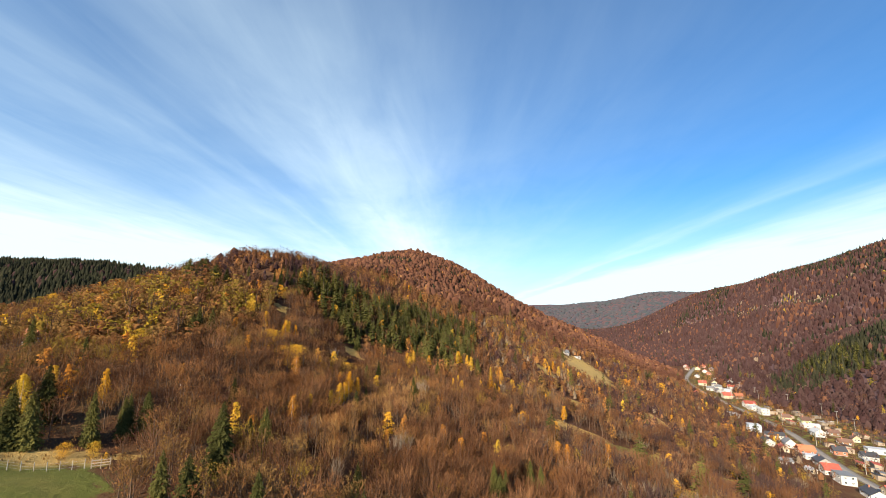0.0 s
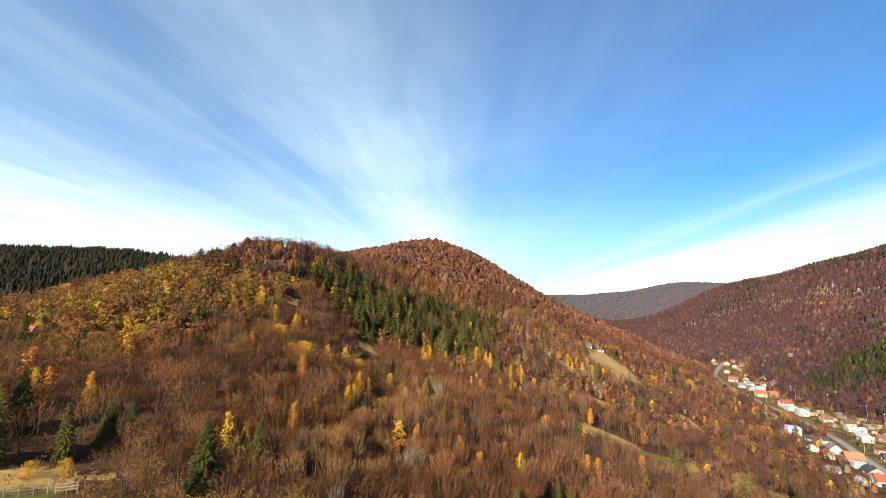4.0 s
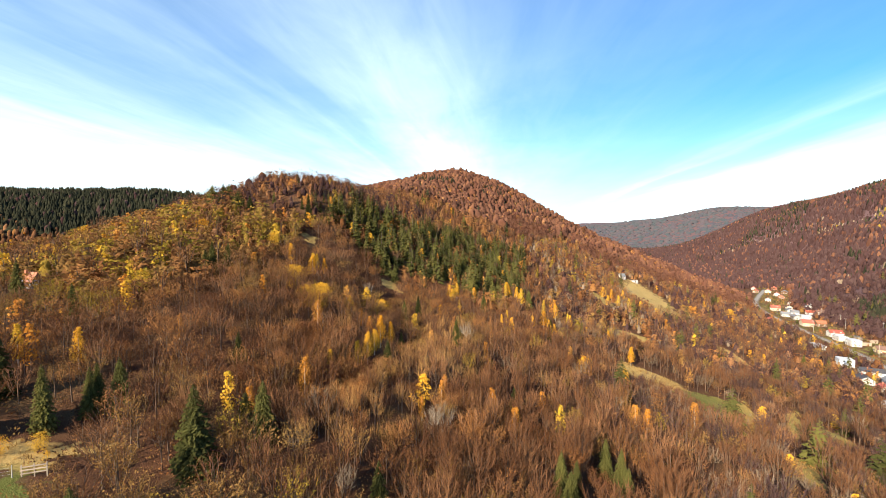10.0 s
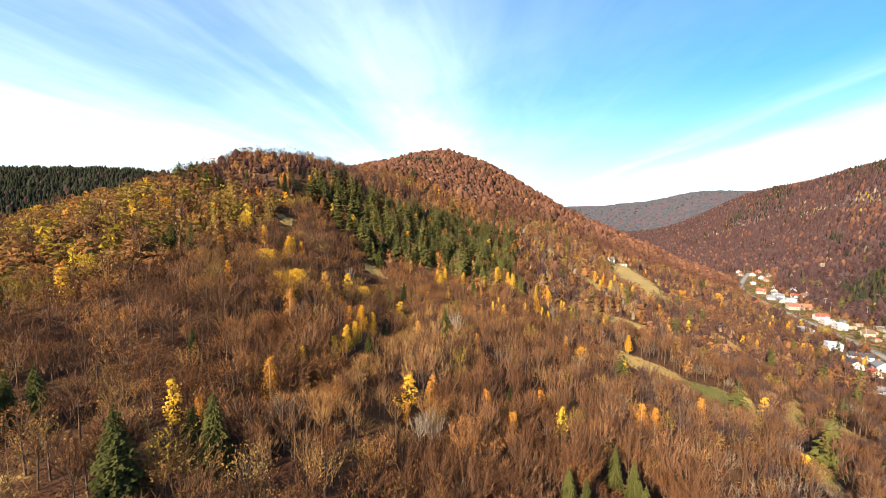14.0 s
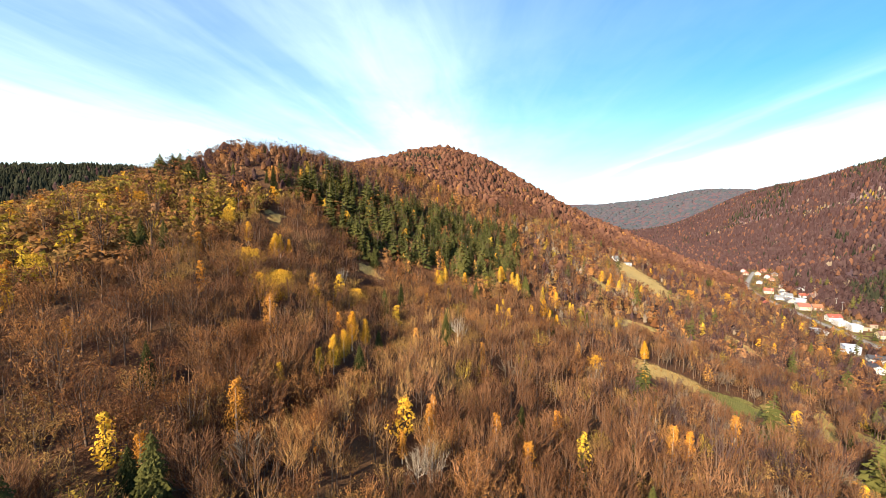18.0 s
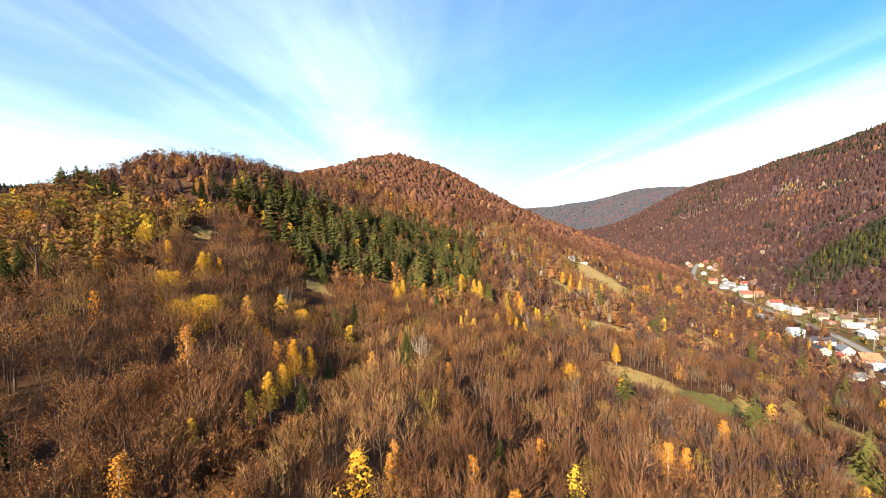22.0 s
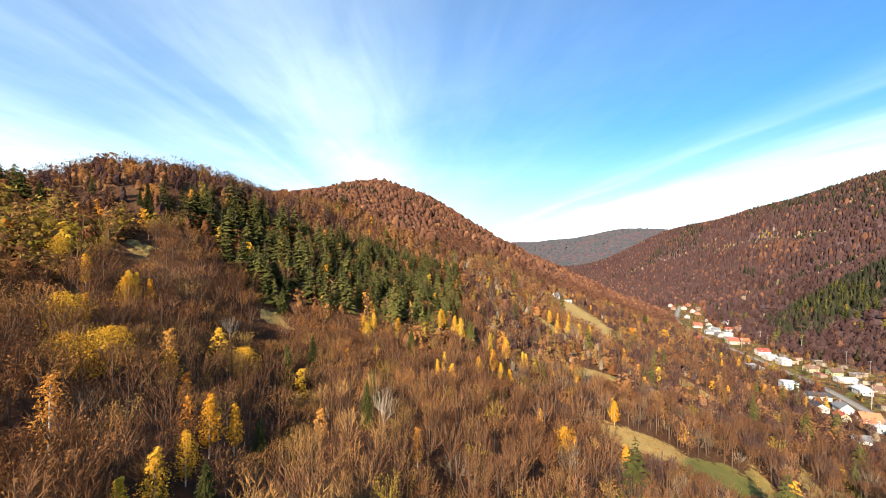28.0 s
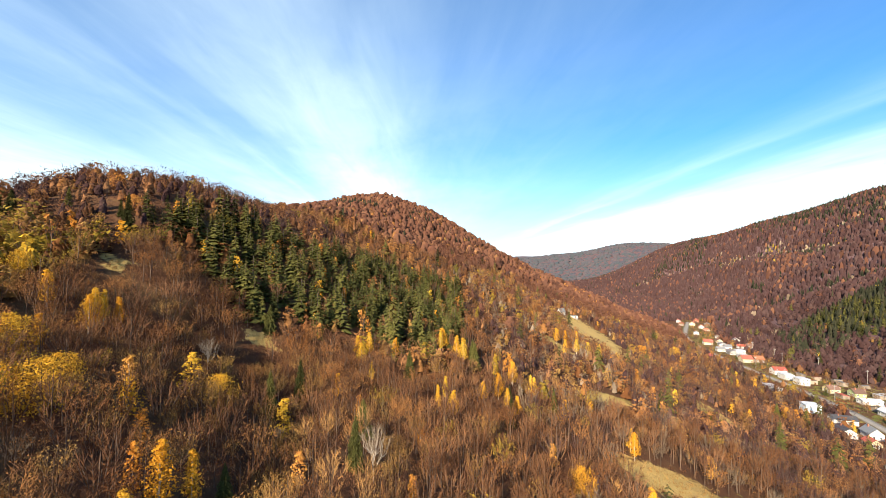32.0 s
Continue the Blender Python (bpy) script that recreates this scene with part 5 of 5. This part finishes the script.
def prism(bm, outline, x0, x1):
    """An outline in y and z drawn out along x."""
    a, b = [bm.verts.new((x0, y, z)) for y, z in outline], [bm.verts.new((x1, y, z)) for y, z in outline]
    n = len(outline)
    bm.faces.new(a[::-1])
    bm.faces.new(b)
    for k in range(n):
        bm.faces.new((a[k], a[(k + 1) % n], b[(k + 1) % n], b[k]))


def done(bm, name, mat):
    bmesh.ops.recalc_face_normals(bm, faces=bm.faces)
    me = bpy.data.meshes.new(name)
    bm.to_mesh(me)
    bm.free()
    me.materials.append(mat)
    return me


def window_meshes(w, h):
    bm = bmesh.new()
    for x0, x1, z0, z1 in ((-w / 2, w / 2, 0, 0.1), (-w / 2, w / 2, h - 0.1, h), (-w / 2, -w / 2 + 0.1, 0.1, h - 0.1), (w / 2 - 0.1, w / 2, 0.1, h - 0.1), (-0.04, 0.04, 0.1, h - 0.1)):
        box(bm, x0, x1, -0.06, 0.05, z0, z1)
    box(bm, -w / 2 - 0.1, w / 2 + 0.1, -0.16, 0.0, -0.08, -0.01)
    pane = bmesh.new()
    box(pane, -w / 2 + 0.1, w / 2 - 0.1, -0.03, 0.03, 0.1, h - 0.1)
    return done(bm, "window", FRAME), done(pane, "pane", GLASS)


WINDOW, PANE = window_meshes(1.3, 1.4)
bm = bmesh.new()
box(bm, -0.5, 0.5, -0.05, 0.05, 0, 2.05)
box(bm, -0.58, -0.5, -0.08, 0.05, 0, 2.13)
box(bm, 0.5, 0.58, -0.08, 0.05, 0, 2.13)
DOOR_MESH = done(bm, "door", DOOR)


def road_turn(x, y):
    k = int(((LINE - (x, y)) ** 2).sum(-1).argmin())
    return math.atan2(WAY[k, 1], WAY[k, 0])


def house(x, y, long, deep, tall, rise, roof, wall, turn=0, name="house"):
    """A house with its ridge along local x: walls, roof slabs, plinth, windows with panes, a door and a chimney. rise 0: a flat roof."""
    top = new(name)
    storeys = 2 if tall > 4.2 else 1
    form = "flat-roofed" if rise < 0.3 else "gabled"
    tagged(top, f"{wall} {'two-storey' if storeys > 1 else 'low'} {form} house with {'an' if roof == 'orange' else 'a'} {roof} roof".replace("brick", "red brick").replace("wood", "wooden"), "house", "village houses")
    zs = [float(v) for v in ground(np.array([x - 4, x + 4, x, x]), np.array([y, y, y - 4, y + 4]))]
    top.matrix_basis = Matrix.LocRotScale((x, y, max(min(zs), sum(zs) / 4 - 0.3)), Euler((0, 0, road_turn(x, y) + radians(turn))), (0.8, 0.8, 0.82))
    L, D = long / 2, deep / 2
    bm = bmesh.new()
    if rise < 0.3:
        box(bm, -L, L, -D, D, 0.4, tall)
    else:
        prism(bm, [(-D, 0.4), (D, 0.4), (D, tall), (0, tall + rise), (-D, tall)], -L, L)
    part("wall", done(bm, "wall", WALLS[wall]), top)
    bm = bmesh.new()
    box(bm, -L - 0.04, L + 0.04, -D - 0.04, D + 0.04, -1.5, 0.41)
    part("plinth", done(bm, "plinth", PLINTH), top)
    if rise < 0.3:
        bm = bmesh.new()
        box(bm, -L - 0.25, L + 0.25, -D - 0.25, D + 0.25, tall + 0.003, tall + 0.28)
        part("roof", done(bm, "roof", ROOFS[roof]), top)
    else:
        s = rise / D
        for sgn in (-1, 1):
            bm = bmesh.new()
            e = D + 0.5
            prism(bm, [(0, tall + rise + 0.01), (sgn * e, tall + rise - e * s + 0.01), (sgn * e, tall + rise - e * s + 0.17), (0, tall + rise + 0.19)], -L - 0.45, L + 0.45)
            part("roof", done(bm, "roof", ROOFS[roof]), top)
        bm = bmesh.new()
        box(bm, L * 0.35, L * 0.35 + 0.6, 0.5, 1.1, tall + rise * 0.5, tall + rise + 0.9)
        part("chimney", done(bm, "chimney", WALLS["brick"]), top)
    for storey in range(storeys):
        z = 1.2 + 2.75 * storey
        spots = [(u, -D - 0.02, 0.0) for u in (-L * 0.58, 0.05, L * 0.58)] + [(u, D + 0.02, 180.0) for u in (-L * 0.55, L * 0.55)]
        spots += [(L + 0.02, u, 90.0) for u in (-D * 0.45, D * 0.45)] + [(-L - 0.02, u, -90.0) for u in (-D * 0.45, D * 0.45)]
        for n, (wx, wy, a) in enumerate(spots):
            if storey == 0 and n == 1:
                d = part("door", DOOR_MESH, top)
                d.matrix_basis = pose(wx, wy, 0.42, 0, 0, a)
                continue
            w = part("window", WINDOW, top)
            w.matrix_basis = pose(wx, wy, z, 0, 0, a)
            part("pane", PANE, w)
    return top


for lot in (WEST_ROW, EAST_ROW, EAST_YARDS, FAR_ROW, FAR_END, YARD_ROW):
    for row in lot:
        house(*row)
house(139, 470, 7.0, 6.0, 3.0, 3.2, "grey", "white", -60, "cabin")
house(153, 474, 7.5, 5.0, 2.9, 0, "grey", "white", -60, "cabin")
house(-125, 128, 4.2, 3.8, 2.4, 2.8, "orange", "wood", 100, "cabin")


# ---- gardens, yards and the things along the road ----
def clear_of_houses(p, house_gap, road_gap):
    return clear_of(p, LOTS, house_gap) & clear_of(p, LINE, road_gap)


p, r = scatter(170, 520, 150, 700, 3.9, 28)
z = ground(p[:, 0], p[:, 1])
p = p[(valley_floor(p[:, 0], p[:, 1], z) >= 0.3) & clear_of_houses(p, 8.5, 6.0)]
dice = r.uniform(size=len(p))
edge = (p[:, 0] - road_x(p[:, 1])) / 75.0
for kind, lo, hi, size, label in (("twig", 0.0, 0.34, (2.5, 6.5), "leafless fruit trees and bushes in the gardens"), ("ochre", 0.34, 0.46, (1.2, 3.0), "low ochre bushes in the gardens"),
                                  ("olive", 0.46, 0.56, (0.9, 2.2), "low olive green hedges and bushes"), ("russet", 0.56, 0.63, (1.5, 3.5), "russet bushes in the gardens"),
                                  ("spruce", 0.63, 0.66, (3.0, 6.5), "small garden spruces")):
    at = p[(dice >= lo) & (dice < hi)]
    wood_stuff("garden_shrubs", label, kind, MIDDLE[kind], at, r.uniform(*size, len(at)), r.uniform(1.0, 1.5, len(at)), 71 + int(lo * 100), "shrubs")


CONCRETE = material("grey_concrete", (0.30, 0.28, 0.25), 0.9, bump=0.3, vary=0.2)
STEEL = material("galvanised_steel", (0.45, 0.46, 0.47), 0.45, 0.8, vary=0.15)
TIMBER = material("weathered_boards", (0.30, 0.24, 0.18), 0.9, bump=0.5, vary=0.3)


def base_at(x, y):
    return float(ground(np.array([float(x)]), np.array([float(y)]))[0])


def utility_pole():
    """A concrete pole with a steel cross arm and insulators."""
    top = tagged(new("utility_pole"), "tall grey concrete power pole with a steel cross arm", "pole", "power poles")
    v, t = tube([(0, 0, -0.8), (0, 0, 4.5), (0, 0, 9.6)], [0.17, 0.14, 0.10], 8)
    part("post", mesh_of("post", v, t, [CONCRETE]), top)
    bm = bmesh.new()
    box(bm, -1.0, 1.0, -0.06, 0.06, 8.9, 9.05)
    part("cross_arm", done(bm, "cross_arm", STEEL), top)
    bm = bmesh.new()
    box(bm, -0.05, 0.05, -0.05, 0.05, 0, 0.28)
    box(bm, -0.09, 0.09, -0.09, 0.09, 0.1, 0.16)
    ins = done(bm, "insulator", WALLS["white"])
    for x in (-0.9, 0.0, 0.9):
        part("insulator", ins, top).matrix_basis = pose(x, 0, 9.05 if x else 9.6)
    return top


POLES = [(324, 399), (321, 436), (311, 418), (309, 335), (252, 287), (320, 360), (330, 470), (342, 500), (300, 312), (226, 232), (243, 280), (262, 330), (276, 405), (296, 480), (200, 190)]
first = utility_pole()
for n, (x, y) in enumerate(POLES):
    m = pose(x, y, base_at(x, y), 0, 0, math.degrees(road_turn(x, y)) + 90)
    if n == 0:
        first.matrix_basis = m
    else:
        copy_thing(first, m)


def shed(x, y, long, deep, tall, turn, roof):
    """A small lean-to of boards."""
    top = tagged(new("shed"), f"small weathered board shed with a {roof} lean-to roof", "shed", "garden sheds")
    top.matrix_basis = pose(x, y, base_at(x, y) - 0.1, 0, 0, math.degrees(road_turn(x, y)) + turn)
    L, D = long / 2, deep / 2
    bm = bmesh.new()
    prism(bm, [(-D, -0.3), (D, -0.3), (D, tall), (-D, tall - 0.5)], -L, L)
    part("wall", done(bm, "wall", TIMBER), top)
    bm = bmesh.new()
    prism(bm, [(-D - 0.3, tall - 0.57), (D + 0.3, tall + 0.06), (D + 0.3, tall + 0.16), (-D - 0.3, tall - 0.47)], -L - 0.25, L + 0.25)
    part("roof", done(bm, "roof", ROOFS[roof]), top)
    bm = bmesh.new()
    box(bm, -0.5, 0.5, -D - 0.06, -D - 0.005, 0, min(1.9, tall - 0.7))
    part("door", done(bm, "door", DOOR), top)
    return top


p, r = scatter(190, 420, 190, 660, 11.5, 31)
z = ground(p[:, 0], p[:, 1])
p = p[(valley_floor(p[:, 0], p[:, 1], z) > 0.6) & clear_of_houses(p, 9.5, 8.0) & (np.abs(p[:, 0] - road_x(p[:, 1]) - 12) < 40)]
for x, y in p[:46]:
    shed(float(x), float(y), r.uniform(3.5, 6.5), r.uniform(2.6, 4.0), r.uniform(2.2, 2.9), 90.0 * r.integers(0, 2) + r.uniform(-8, 8), ("grey", "brown", "white", "dark", "red")[int(r.integers(0, 5))])

# the fence of the pasture on the slope
FENCE = [(-68.8 + 1.37 * k, 63.9 + 0.69 * k) for k in range(10)]
fence = tagged(new("fence"), "wire fence on pale concrete posts round the pasture", "fence")
v, t = tube([(0, 0, -0.4), (0, 0, 1.5)], [0.06, 0.05], 5)
POST = mesh_of("post", v, t, [CONCRETE])
for x, y in FENCE:
    part("post", POST, fence).matrix_basis = pose(x, y, base_at(x, y))
for up in (0.4, 0.8, 1.2):
    v, t = tube([(x, y, base_at(x, y) + up) for x, y in FENCE], [0.01] * len(FENCE), 3)
    part("wire", mesh_of("wire", v, t, [STEEL]), fence)
hurdle = tagged(new("hurdle"), "grey wooden hurdle at the edge of the pasture", "fence")
hurdle.matrix_basis = pose(-54.6, 71.0, base_at(-54.6, 71.0), 0, 0, 27)
for up in (0.35, 0.75, 1.15):
    bm = bmesh.new()
    box(bm, -1.3, 1.3, -0.03, 0.03, up, up + 0.14)
    part("rail", done(bm, "rail", TIMBER), hurdle)
for x in (-1.2, 0.0, 1.2):
    bm = bmesh.new()
    box(bm, x - 0.06, x + 0.06, 0.03, 0.13, -0.4, 1.45)
    part("post", done(bm, "post", TIMBER), hurdle)
